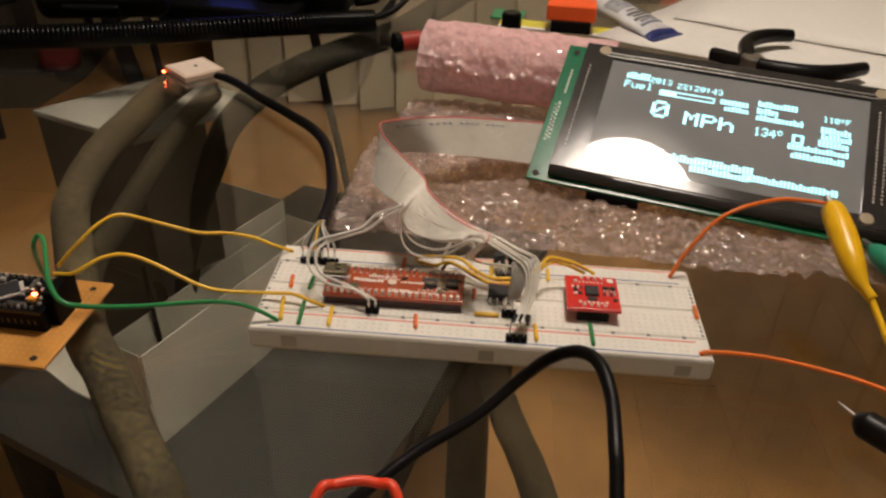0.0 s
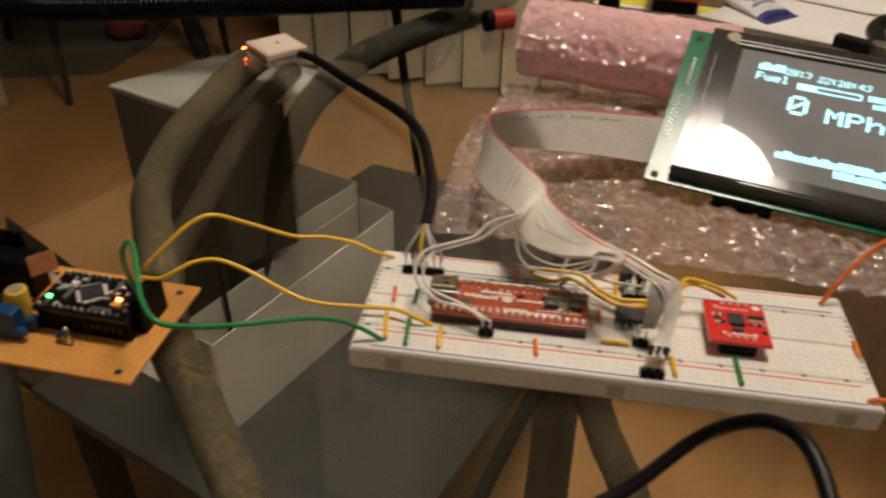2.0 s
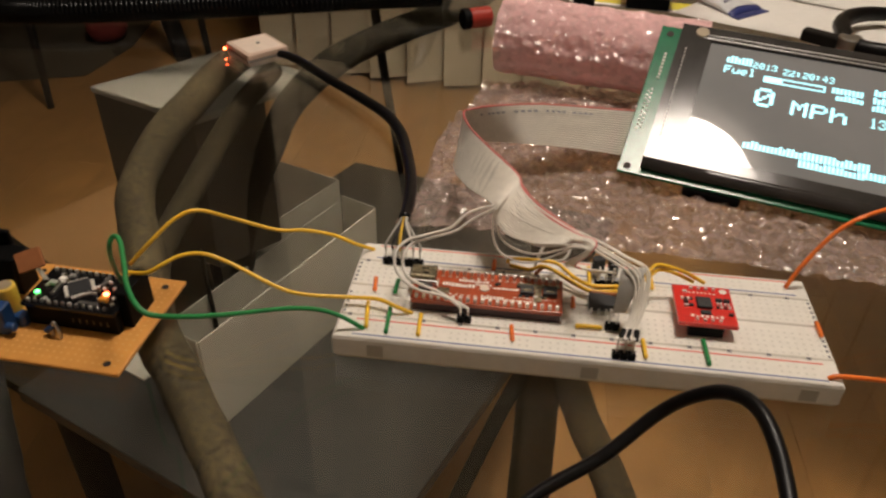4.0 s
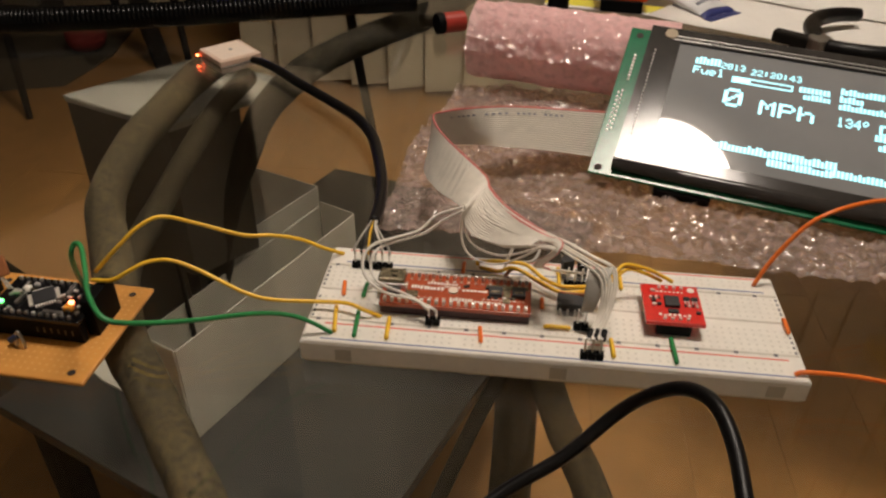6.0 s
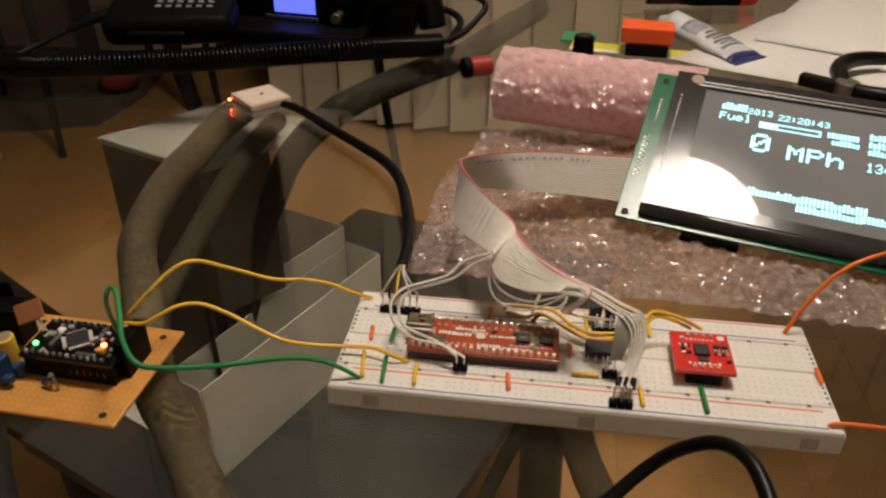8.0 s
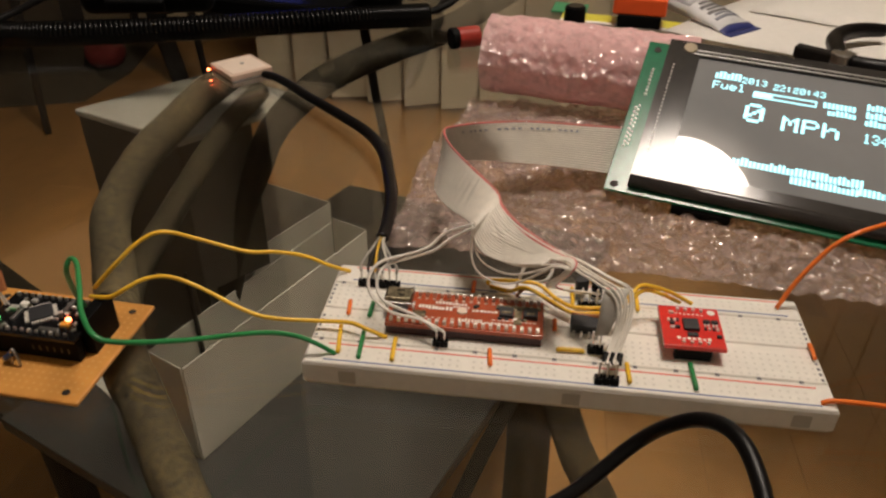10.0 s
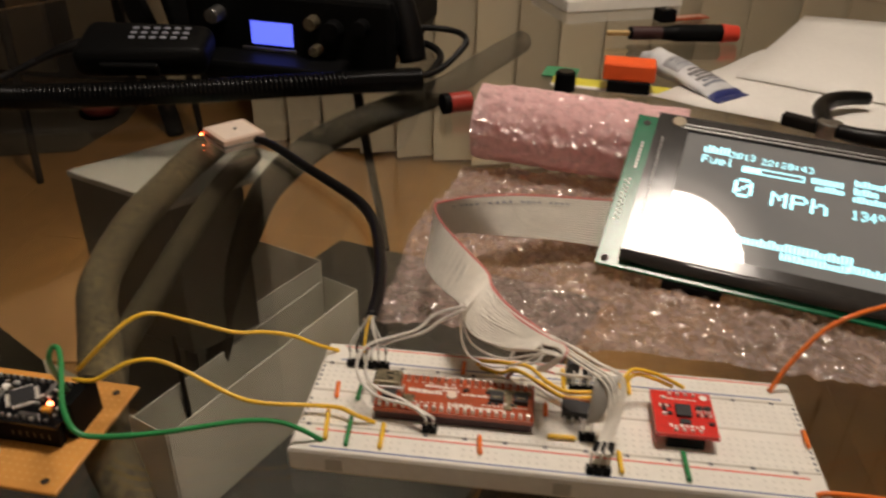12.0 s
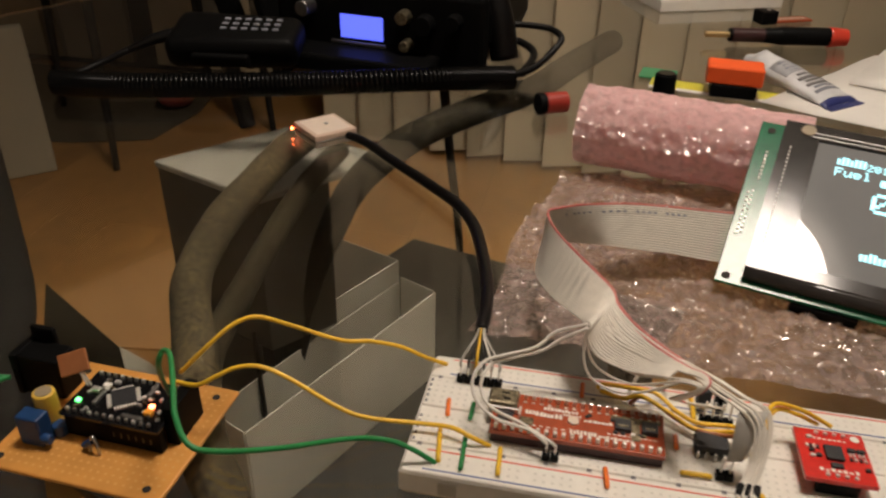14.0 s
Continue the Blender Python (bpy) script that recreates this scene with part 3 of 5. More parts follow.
for a, b, key, colour in (((0.0090, 0.0320), (0.0100, 0.0242), "w_orange", "orange"), ((0.0172, 0.0320), (0.0172, 0.0240), "w_green", "green"),
                          ((0.0090, 0.0178), (0.0110, 0.0050), "w_yellow", "yellow"), ((0.0172, 0.0162), (0.0180, 0.0032), "w_green", "green"),
                          ((0.0282, 0.0142), (0.0288, 0.0034), "w_yellow", "yellow"), ((0.0592, 0.0130), (0.0600, 0.0052), "w_orange", "orange"),
                          ((0.0510, 0.0492), (0.0510, 0.0420), "w_orange", "orange"), ((0.0808, 0.0158), (0.0895, 0.0160), "w_yellow", "yellow"),
                          ((0.1028, 0.0122), (0.1032, 0.0034), "w_yellow", "yellow"), ((0.1228, 0.0150), (0.1232, 0.0032), "w_green", "green"),
                          ((0.1630, 0.0300), (0.1628, 0.0222), "w_orange", "orange"), ((0.0800, 0.0312), (0.0800, 0.0248), "w_orange", "orange"),
                          ((0.0860, 0.0500), (0.0862, 0.0395), "w_yellow", "yellow"), ((0.1085, 0.0480), (0.1085, 0.0400), "w_yellow", "yellow")):
    staple(a, b, key, colour)


def pin_header(x0, y0, count, label, dx=P, dy=0.0, tall=0.0085):
    ob = thing("pin_header", label, "pin header", group="pin headers")
    for i in range(count):
        x, y = x0 + dx * i, y0 + dy * i
        part("housing", box(x - 0.00122, x + 0.00122, y - 0.00122, y + 0.00122, BH, BH + 0.0025, 0.0003), "black", ob)
        part("pin", box(x - 0.00032, x + 0.00032, y - 0.00032, y + 0.00032, BH + 0.002, BH + tall, 0.0001), "metal", ob, "bare metal pin")
    return ob


pin_header(0.0108, 0.0425, 6, "black six-pin header soldered to the antenna cable wires")
pin_header(0.0935, 0.0032, 3, "black three-pin header soldered to grey ribbon strands")
pin_header(0.0918, 0.0170, 2, "black two-pin header soldered to a ribbon strand")
pin_header(0.0418, 0.0135, 2, "black two-pin header soldered to two white wires", tall=0.006)
pin_header(0.0890, 0.0400, 4, "black four-pin header with soldered ribbon strands")

# ---- long dark red microcontroller board ----
mcu = thing("microcontroller_board", "dark red microcontroller board with soldered pins, plugged into the breadboard", "circuit board",
            pose(0.0240, 0.0178, BH))
part("circuit_board", box(0, 0.0520, -0.0008, 0.0170, 0.0032, 0.0048, 0.0002), "dark_red", mcu)
for y in (0.0008, 0.0154):
    part("header_strip", box(0.0004, 0.0516, y - 0.0013, y + 0.0013, 0.0, 0.0032, 0.0002), "maroon", mcu)
pin_me = mesh("pin", box(-0.00058, 0.00058, -0.00058, 0.00058, 0.0046, 0.0066, 0.0002), "metal", False)
for i in range(20):
    for y in (0.0006, 0.0156):
        piece("pin", pin_me, mcu, pose(0.0019 + P * i, y, 0))
usb = part("usb_socket", box(-0.0016, 0.0075, 0.0084, 0.0152, 0.0048, 0.0080, 0.0006), "tarnish", mcu, "tarnished mini usb socket")
part("opening", box(-0.0018, -0.0012, 0.0092, 0.0144, 0.0055, 0.0075), "black", usb)
part("slot", box(0.0030, 0.0050, 0.0100, 0.0108, 0.0079, 0.00806), "black", usb)
part("slot", box(0.0020, 0.0046, 0.0126, 0.0134, 0.0079, 0.00806), "black", usb)
# Metal bars added along the socket's edges in place of their highlight.
part("lug", box(-0.0012, 0.0086, 0.0076, 0.0083, 0.0048, 0.0066, 0.0002), "metal", mcu, "bright metal bar for the socket's edge highlight")
part("lug", box(0.0080, 0.0087, 0.0062, 0.0100, 0.0048, 0.0064, 0.0002), "metal", mcu, "bright metal bar for the socket's edge highlight")
part("chip", box(0.0018, 0.0066, 0.0040, 0.0072, 0.0048, 0.0060, 0.0003), "chip", mcu)
part("solder_joint", box(0.0066, 0.0086, 0.0030, 0.0042, 0.0048, 0.0058, 0.0005), "metal", mcu)
part("component", box(0.0086, 0.0128, 0.0034, 0.0064, 0.0048, 0.0056, 0.0003), "tarnish", mcu)
part("chip", box(0.0372, 0.0420, 0.0066, 0.0112, 0.0048, 0.0064, 0.0003), "chip", mcu)
part("button_cap", box(0.0380, 0.0412, 0.0074, 0.0082, 0.0062, 0.0068, 0.0002), "tarnish", mcu)
part("button", box(0.0452, 0.0500, 0.0066, 0.0112, 0.0048, 0.0066, 0.0003), "chip", mcu)
part("button_cap", box(0.0462, 0.0490, 0.0074, 0.0082, 0.0064, 0.0070, 0.0002), "tarnish", mcu)
part("component", box(0.0422, 0.0448, 0.0036, 0.0120, 0.0048, 0.0054, 0.0002), "tarnish", mcu)
part("component", box(0.0360, 0.0510, 0.0118, 0.0132, 0.0048, 0.0053, 0.0002), "tarnish", mcu)
rnd = random.Random(4)


def print_row(x0, x1, y, pitch, w, h0, h1):
    """A row of unreadable white printed marks."""
    bm = bmesh.new()
    while x0 < x1:
        box(x0, x0 + w, y, y + rnd.uniform(h0, h1), 0.0048, 0.00486, bm=bm)
        x0 += pitch * rnd.uniform(0.85, 1.15)
    part("printed_mark", bm, "silk", mcu, "white printed marks")["kind"] = "stuff"


print_row(0.0100, 0.0128, 0.0086, 0.0012, 0.0008, 0.0016, 0.0020)
print_row(0.0132, 0.0215, 0.0082, 0.0012, 0.0009, 0.0013, 0.0021)
print_row(0.0280, 0.0360, 0.0088, 0.0013, 0.0010, 0.0006, 0.0011)
print_row(0.0155, 0.0260, 0.0114, 0.0011, 0.0008, 0.0008, 0.0016)
print_row(0.0216, 0.0270, 0.0100, 0.0010, 0.0006, 0.0006, 0.0010)
print_row(0.0105, 0.0225, 0.0036, 0.0022, 0.0011, 0.0004, 0.0005)
print_row(0.0240, 0.0318, 0.0030, 0.0010, 0.0007, 0.0013, 0.0019)
print_row(0.0325, 0.0430, 0.0030, 0.0013, 0.0009, 0.0006, 0.0010)
print_row(0.0350, 0.0500, 0.0050, 0.0015, 0.0011, 0.0003, 0.0005)
for i in range(20):
    for y in (0.0020, 0.0136):
        part("solder_pad", box(0.0014 + P * i, 0.0024 + P * i, y - 0.0003, y + 0.0003, 0.0048, 0.0050), rnd.choice(("tarnish", "silk", "metal")), mcu)
part("printed_mark", cyl((0.0248, 0.0082, 0.0048), (0.0248, 0.0082, 0.0054), 0.0017, seg=20), "ceramic_top", mcu, "pale round part")
for k in range(14):
    x, y = rnd.uniform(0.028, 0.048), rnd.choice((0.0056, 0.0106, 0.0112))
    part("component", box(x, x + 0.0014, y, y + 0.0008, 0.0048, 0.0055, 0.0001), rnd.choice(("chip", "metal", "tarnish")), mcu)

# ---- small bright red breakout board ----
acc = thing("breakout_board", "small bright red sensor breakout board plugged into the breadboard", "circuit board", pose(0.1142, 0.0168, BH))
part("circuit_board", box(0, 0.0195, 0, 0.0205, 0.0046, 0.0062, 0.0002), "red_pcb", acc)
part("header_strip", box(0.0040, 0.0155, 0.0006, 0.0031, 0.0, 0.0046, 0.0002), "black", acc)
part("header_strip", box(0.0040, 0.0155, 0.0170, 0.0195, 0.0, 0.0046, 0.0002), "black", acc)
part("chip", box(0.0070, 0.0120, 0.0078, 0.0132, 0.0062, 0.0074, 0.0002), "chip", acc, "square black sensor chip")
part("chip", box(0.0078, 0.0112, 0.0048, 0.0066, 0.0062, 0.0070, 0.0002), "chip", acc)
for x in (0.0136, 0.0162):
    r = part("regulator", box(x, x + 0.0022, 0.0118, 0.0132, 0.0062, 0.0073, 0.0002), "chip", acc)
    for dx in (0.0003, 0.0014):
        part("leg", box(x + dx, x + dx + 0.0006, 0.0105, 0.0119, 0.0062, 0.0066), "metal", r)
for x, y in ((0.0030, 0.0160), (0.0028, 0.0104), (0.0044, 0.0086), (0.0027, 0.0082), (0.0170, 0.0050)):
    part("component", box(x, x + 0.0015, y, y + 0.0010, 0.0062, 0.0070, 0.0001), rnd.choice(("chip", "metal")), acc)
silk = bmesh.new()
for k in range(7):
    box(0.0045 + 0.0016 * k, 0.0055 + 0.0016 * k, 0.0034, 0.0034 + rnd.uniform(0.0006, 0.0014), 0.0062, 0.00626, bm=silk)
    box(0.0050 + 0.0014 * k, 0.0058 + 0.0014 * k, 0.0162, 0.0162 + rnd.uniform(0.0005, 0.0009), 0.0062, 0.00626, bm=silk)
join(silk, cyl((0.0170, 0.0182, 0.0062), (0.0170, 0.0182, 0.00626), 0.0013, seg=18))
part("printed_mark", silk, "silk", acc, "white printed marks")
for i in range(4):
    part("solder_pad", cyl((0.0062 + P * i, 0.0187, 0.0062), (0.0062 + P * i, 0.0187, 0.0068), 0.0006, seg=10), "metal", acc)
    part("component", box(0.0136 + 0.0013 * i, 0.0144 + 0.0013 * i, 0.0086, 0.0098, 0.0062, 0.0068, 0.0001), "metal" if i % 2 else "chip", acc)
    part("component", box(0.0022 + 0.0010 * i, 0.0029 + 0.0010 * i, 0.0120, 0.0134, 0.0062, 0.0068, 0.0001), "chip" if i % 2 else "silk", acc)
    part("solder_pad", cyl((0.0062 + P * i, 0.0018, 0.0062), (0.0062 + P * i, 0.0018, 0.0068), 0.0006, seg=10), "metal", acc)

# ---- chips and small parts on the breadboard ----
ic = thing("integrated_circuit", "black eight-leg chip straddling the breadboard channel", "chip", pose(0.0852, 0.0240, BH))
part("package", box(0, 0.0096, 0.0003, 0.0066, 0.0010, 0.0044, 0.0004), "chip", ic)
leg_me = mesh("leg", box(-0.0004, 0.0004, -0.0006, 0.0004, -0.0005, 0.0024, 0.0001), "metal", False)
for i in range(4):
    for y in (0.0, 0.0070):
        piece("leg", leg_me, ic, pose(0.0010 + P * i, y, 0))
trans = thing("transistor", "small black three-leg transistor standing in the breadboard", "transistor", pose(0.0890, 0.0462, BH, 0, 0, 20))
part("package", prism([(0.0024 * math.cos(a), 0.0024 * math.sin(a) if math.sin(a) > -0.5 else -0.0012) for a in (2 * math.pi * k / 20 for k in range(20))], 0.003, 0.0078, 0.0002), "chip", trans)
for dx in (-0.0013, 0, 0.0013):
    part("leg", cyl((dx, 0, -0.0003), (dx, 0, 0.0032), 0.00025, seg=6), "metal", trans)
cap = thing("capacitor", "little black capacitor standing in the breadboard", "capacitor", pose(0.0945, 0.0470, BH))
part("can", cyl((0, 0, 0.001), (0, 0, 0.0065), 0.0021, seg=20, bevel=0.0003), "black_gloss", cap, smooth=False)
part("leg", cyl((0.001, 0, -0.0004), (0.001, 0, 0.0012), 0.00025, seg=6), "metal", cap)

# ---- loose wires ----
YEL1 = [(-0.0753, 0.016, 0.019), (-0.0668, 0.0189, 0.028), (-0.0598, 0.0243, 0.034), (-0.053, 0.0284, 0.0357), (-0.0429, 0.0324, 0.031), (-0.0282, 0.036, 0.025), (-0.0193, 0.0407, 0.0225), (-0.0099, 0.0444, 0.019), (-0.002, 0.0463, 0.0145), (0.0047, 0.0498, 0.01)]
YEL2 = [(-0.0752, 0.0125, 0.018), (-0.066, 0.0096, 0.021), (-0.0598, 0.0109, 0.0245), (-0.0548, 0.0141, 0.0262), (-0.0476, 0.0161, 0.0264), (-0.0379, 0.0158, 0.0235), (-0.022, 0.0137, 0.017), (-0.0122, 0.0134, 0.015), (0.0027, 0.0166, 0.013), (0.0127, 0.0164, 0.0135), (0.019, 0.0143, 0.013), (0.025, 0.015, 0.0098)]
GREEN = [(-0.0752, 0.0084, 0.017), (-0.0706, -0.0001, 0.03), (-0.0648, -0.0083, 0.044), (-0.0631, -0.0074, 0.048), (-0.06, -0.0093, 0.048), (-0.0542, -0.0191, 0.0465), (-0.0498, -0.0269, 0.045), (-0.0431, -0.0336, 0.0432), (-0.0374, -0.0316, 0.04), (-0.0264, -0.0207, 0.0327), (-0.0121, -0.0038, 0.023), (-0.0031, 0.0026, 0.018), (0.0039, 0.0039, 0.0145), (0.0101, 0.0048, 0.0098)]
wire("jumper_lead", YEL1, 0.00072, "w_yellow", "yellow wire from the orange board to the breadboard", "wire", "signal wires")
wire("jumper_lead", YEL2, 0.00072, "w_yellow", "yellow wire from the orange board to the breadboard", "wire", "signal wires")
wire("jumper_lead", GREEN, 0.00078, "w_green", "green wire looping from the orange board to the breadboard", "wire", "signal wires")
wire("power_lead", [(-0.133, 0.009, 0.012), (-0.142, 0.006, 0.012), (-0.147, -0.004, 0.010), (-0.147, -0.020, 0.008), (-0.149, -0.032, 0.006), (-0.153, -0.039, 0.004), (-0.17, -0.06, 0.001)], 0.0009, "w_green", "green power wire leaving the black socket", "wire", "power wires")
wire("power_lead", [(-0.133, 0.008, 0.013), (-0.141, -0.002, 0.012), (-0.145, -0.012, 0.012), (-0.146, -0.026, 0.006), (-0.149, -0.037, 0.003), (-0.156, -0.050, 0.001)], 0.0009, "w_green", "green power wire leaving the black socket", "wire", "power wires")
WHITE1 = [(0.05, 0.0476, 0.036), (0.0404, 0.0469, 0.032), (0.0348, 0.0429, 0.028), (0.027, 0.0401, 0.026), (0.0205, 0.0358, 0.026), (0.0176, 0.0296, 0.026), (0.0172, 0.0254, 0.023), (0.0198, 0.0217, 0.02), (0.0262, 0.0182, 0.018), (0.0362, 0.0162, 0.0175), (0.0417, 0.0138, 0.0156)]
WHITE2 = [(0.0501, 0.0454, 0.036), (0.0426, 0.045, 0.031), (0.0368, 0.0429, 0.027), (0.029, 0.0404, 0.025), (0.0223, 0.0371, 0.024), (0.0199, 0.031, 0.024), (0.0199, 0.0267, 0.021), (0.0237, 0.0219, 0.019), (0.034, 0.0183, 0.0175), (0.044, 0.0137, 0.0156)]
wire("ribbon_strand", WHITE1, 0.00055, "w_white", "pale grey strand split off the ribbon cable", "wire", "split ribbon strands")
wire("ribbon_strand", WHITE2, 0.00055, "w_white", "pale grey strand split off the ribbon cable", "wire", "split ribbon strands")
YO1 = [(0.056, 0.047, 0.0112), (0.057, 0.0475, 0.013), (0.068, 0.044, 0.016), (0.074, 0.043, 0.016), (0.080, 0.038, 0.0145), (0.086, 0.034, 0.0145), (0.095, 0.034, 0.015), (0.099, 0.031, 0.018), (0.104, 0.033, 0.022), (0.108, 0.038, 0.023), (0.116, 0.039, 0.021), (0.123, 0.041, 0.0165), (0.126, 0.040, 0.0155)]
YO2 = [(0.057, 0.047, 0.0105), (0.064, 0.042, 0.013), (0.068, 0.042, 0.015), (0.072, 0.040, 0.0155), (0.078, 0.037, 0.0142), (0.086, 0.032, 0.0135), (0.095, 0.032, 0.0145), (0.099, 0.029, 0.018), (0.104, 0.032, 0.021), (0.109, 0.038, 0.021), (0.115, 0.038, 0.020), (0.120, 0.040, 0.0165), (0.122, 0.041, 0.0150)]
wire("jumper_lead", YO1, 0.0007, "w_yellow", "yellow wire running to the red breakout board", "wire", "breakout wires")
wire("jumper_lead", YO2, 0.0007, "w_yellow", "second yellow wire running to the red breakout board", "wire", "breakout wires")
wire("jumper_lead", [(0.0665, 0.0430, 0.0105), (0.069, 0.0420, 0.0145), (0.073, 0.0400, 0.0150), (0.080, 0.0355, 0.0135), (0.087, 0.0315, 0.0135), (0.094, 0.0300, 0.0145), (0.0990, 0.0275, 0.0175)], 0.0007, "w_brown", "pinkish brown wire crossing the breadboard", "wire", "breakout wires")
wire("ribbon_strand", [(0.066, 0.0475, 0.010), (0.0675, 0.0490, 0.0155), (0.0690, 0.0510, 0.0185)], 0.0006, "w_white", "pale strand poking up from the breadboard", "wire", "split ribbon strands")
wire("ribbon_strand", [(0.071, 0.0445, 0.0155), (0.0765, 0.0475, 0.0150), (0.0785, 0.0520, 0.0165), (0.0770, 0.0550, 0.0165)], 0.0006, "w_grey", "grey strand curling over the breadboard", "wire", "split ribbon strands")
# orange leads
wire("orange_lead", [(0.157, 0.049, 0.0100), (0.162, 0.052, 0.020), (0.171, 0.056, 0.032), (0.181, 0.059, 0.038), (0.198, 0.068, 0.038), (0.211, 0.072, 0.036), (0.222, 0.074, 0.034)], 0.0008, "w_orange", "orange wire from the breadboard to the yellow clip", "wire", "orange leads")
wire("orange_lead", [(0.160, 0.0030, 0.0100), (0.164, 0.0032, 0.0112), (0.182, 0.0040, 0.010), (0.200, 0.001, 0.009), (0.220, -0.006, 0.008), (0.26, -0.02, 0.001)], 0.0008, "w_orange", "orange wire running off across the glass", "wire", "orange leads")
# black test lead in front, and a red lead
wire("test_lead", [(0.010, -0.118, 0.0018), (0.040, -0.090, 0.016), (0.0567, -0.0786, 0.025), (0.0694, -0.0682, 0.030), (0.0830, -0.0610, 0.036), (0.0951, -0.0539, 0.045), (0.1016, -0.0557, 0.054), (0.1075, -0.0594, 0.060), (0.1118, -0.0665, 0.063), (0.1139, -0.0764, 0.062), (0.1138, -0.0900, 0.060), (0.1138, -0.0995, 0.055), (0.113, -0.13, 0.035), (0.112, -0.16, 0.010), (0.111, -0.19, 0.0018)], 0.0017, "black_soft", "thick black test lead looping over the glass", "cable", steps=10)
wire("test_lead", [(0.040, -0.13, 0.0015), (0.0440, -0.105, 0.030), (0.0484, -0.0946, 0.0420), (0.0518, -0.0917, 0.0420), (0.0568, -0.0901, 0.0420), (0.0615, -0.0904, 0.0420), (0.0661, -0.0928, 0.0420), (0.070, -0.105, 0.030), (0.073, -0.13, 0.0015)], 0.0013, "w_red", "red-orange test lead looping above the glass", "cable")
probe = thing("test_probe", "black test probe with a bare metal tip lying on the glass", "probe")
part("tip", cyl((0.2045, -0.0105, 0.005), (0.2090, -0.0195, 0.0055), 0.0003, 0.0006, seg=10), "steel", probe, "metal tip")
part("handle", sweep([(0.2080, -0.0175, 0.0055), (0.2095, -0.0205, 0.0055), (0.2130, -0.0245, 0.0055), (0.225, -0.036, 0.0055), (0.26, -0.07, 0.0055)], lambda t: 0.0022 + 0.0028 * min(1, 4 * t), seg=14), "black_soft", probe, smooth=True)


# ---- perforated board with the small microcontroller ----
perf = thing("perforated_board", "orange perforated prototyping board lying tilted on the table edge", "circuit board", frame_m((-0.1245, -0.0195, 0.0), (1, -0.05, 0), (0.03, 1, 0)))
PW, PD = 0.0600, 0.0500
part("circuit_board", box(0, PW, 0, PD, 0.0025, 0.0041, 0.0006), "phenolic", perf)
dots = bmesh.new()
for i in range(22):
    for j in range(18):
        x, y, s = 0.0035 + P * i, 0.0035 + P * j, 0.00052
        vs = [dots.verts.new((x + s * math.cos(a), y + s * math.sin(a), 0.00415)) for a in (math.pi * k / 3 for k in range(6))]
        dots.faces.new(vs)
part("perforation", dots, "perf_hole", perf)["kind"] = "stuff"
# Flat dark discs stand for the shaded openings.
for x, y in ((0.004, 0.004), (PW - 0.006, 0.004), (PW - 0.006, PD - 0.005), (0.005, PD - 0.005)):
    part("mounting_hole", cyl((x, y, 0.0040), (x, y, 0.00422), 0.0013, seg=16), "dark_hole", perf)
for x, y in ((0.006, 0.008), (0.030, 0.006), (0.05, 0.03), (0.02, 0.04)):
    part("solder_joint", cyl((x, y, 0.0), (x, y, 0.0026), 0.0012, 0.0008, seg=10), "metal", perf)
# parts on the board, set towards its far side
def pbox(x0, x1, y0, y1, *rest, **more):
    return box(x0 - 0.0035, x1 - 0.0035, y0 + 0.0070, y1 + 0.0070, *rest, **more)


def pcyl(p, q, *rest, **more):
    s = Vector((-0.0035, 0.0070, 0))
    return cyl(Vector(p) + s, Vector(q) + s, *rest, **more)


# the little black board in its socket
part("socket", pbox(0.0215, 0.0545, 0.0105, 0.0135, 0.0041, 0.0125, 0.0003), "black", perf)
part("socket", pbox(0.0215, 0.0545, 0.0262, 0.0292, 0.0041, 0.0125, 0.0003), "black", perf)
plate = part("small_board", pbox(0.0210, 0.0550, 0.0095, 0.0300, 0.0125, 0.0140, 0.0003), "black_gloss", perf, "small black microcontroller board")
CHIP = pose(0.0333, 0.0272, 0, 0, 0, 38)
part("chip", box(-0.0036, 0.0036, -0.0036, 0.0036, 0.0141, 0.0153, 0.0002, m=CHIP), "chip", plate, "square black chip")
# Legs in matt white: the brightness of lit metal is put into the colour.
for q in range(4):
    for k in range(8):
        part("chip_leg", box(-0.00022, 0.00022, 0.0037, 0.0050, 0.0140, 0.0146, m=CHIP @ pose(0, 0, 0, 0, 0, 90 * q) @ pose(-0.00294 + 0.00084 * k, 0, 0)), "silk", plate)
for i in range(12):
    for y in (0.0112, 0.0284):
        part("pin", pbox(0.0232 + P * i - 0.00055, 0.0232 + P * i + 0.00055, y - 0.00055, y + 0.00055, 0.0138, 0.0152, 0.0002), "steel" if i % 3 else "metal", plate)
for x, y, w, d, k in ((0.0290, 0.0150, 0.0012, 0.006, "steel"), (0.0410, 0.0120, 0.007, 0.0014, "steel"), (0.0435, 0.0225, 0.0012, 0.005, "steel"), (0.0250, 0.0200, 0.003, 0.002, "metal"), (0.0275, 0.0225, 0.0025, 0.002, "silk"), (0.0300, 0.0250, 0.002, 0.0015, "metal")):
    part("component", pbox(x, x + w, y, y + d, 0.0140, 0.0152, 0.0002), k, plate)
part("capacitor", pbox(0.0495, 0.0520, 0.0240, 0.0258, 0.0140, 0.0154, 0.0003), "tarnish", plate)
part("capacitor", pbox(0.0470, 0.0500, 0.0145, 0.0166, 0.0140, 0.0156, 0.0003), "orange_part", plate, "orange tantalum capacitor")
part("light", pbox(0.0468, 0.0484, 0.0180, 0.0194, 0.0140, 0.0150, 0.0002), "led_orange", plate, "lit red-orange indicator")
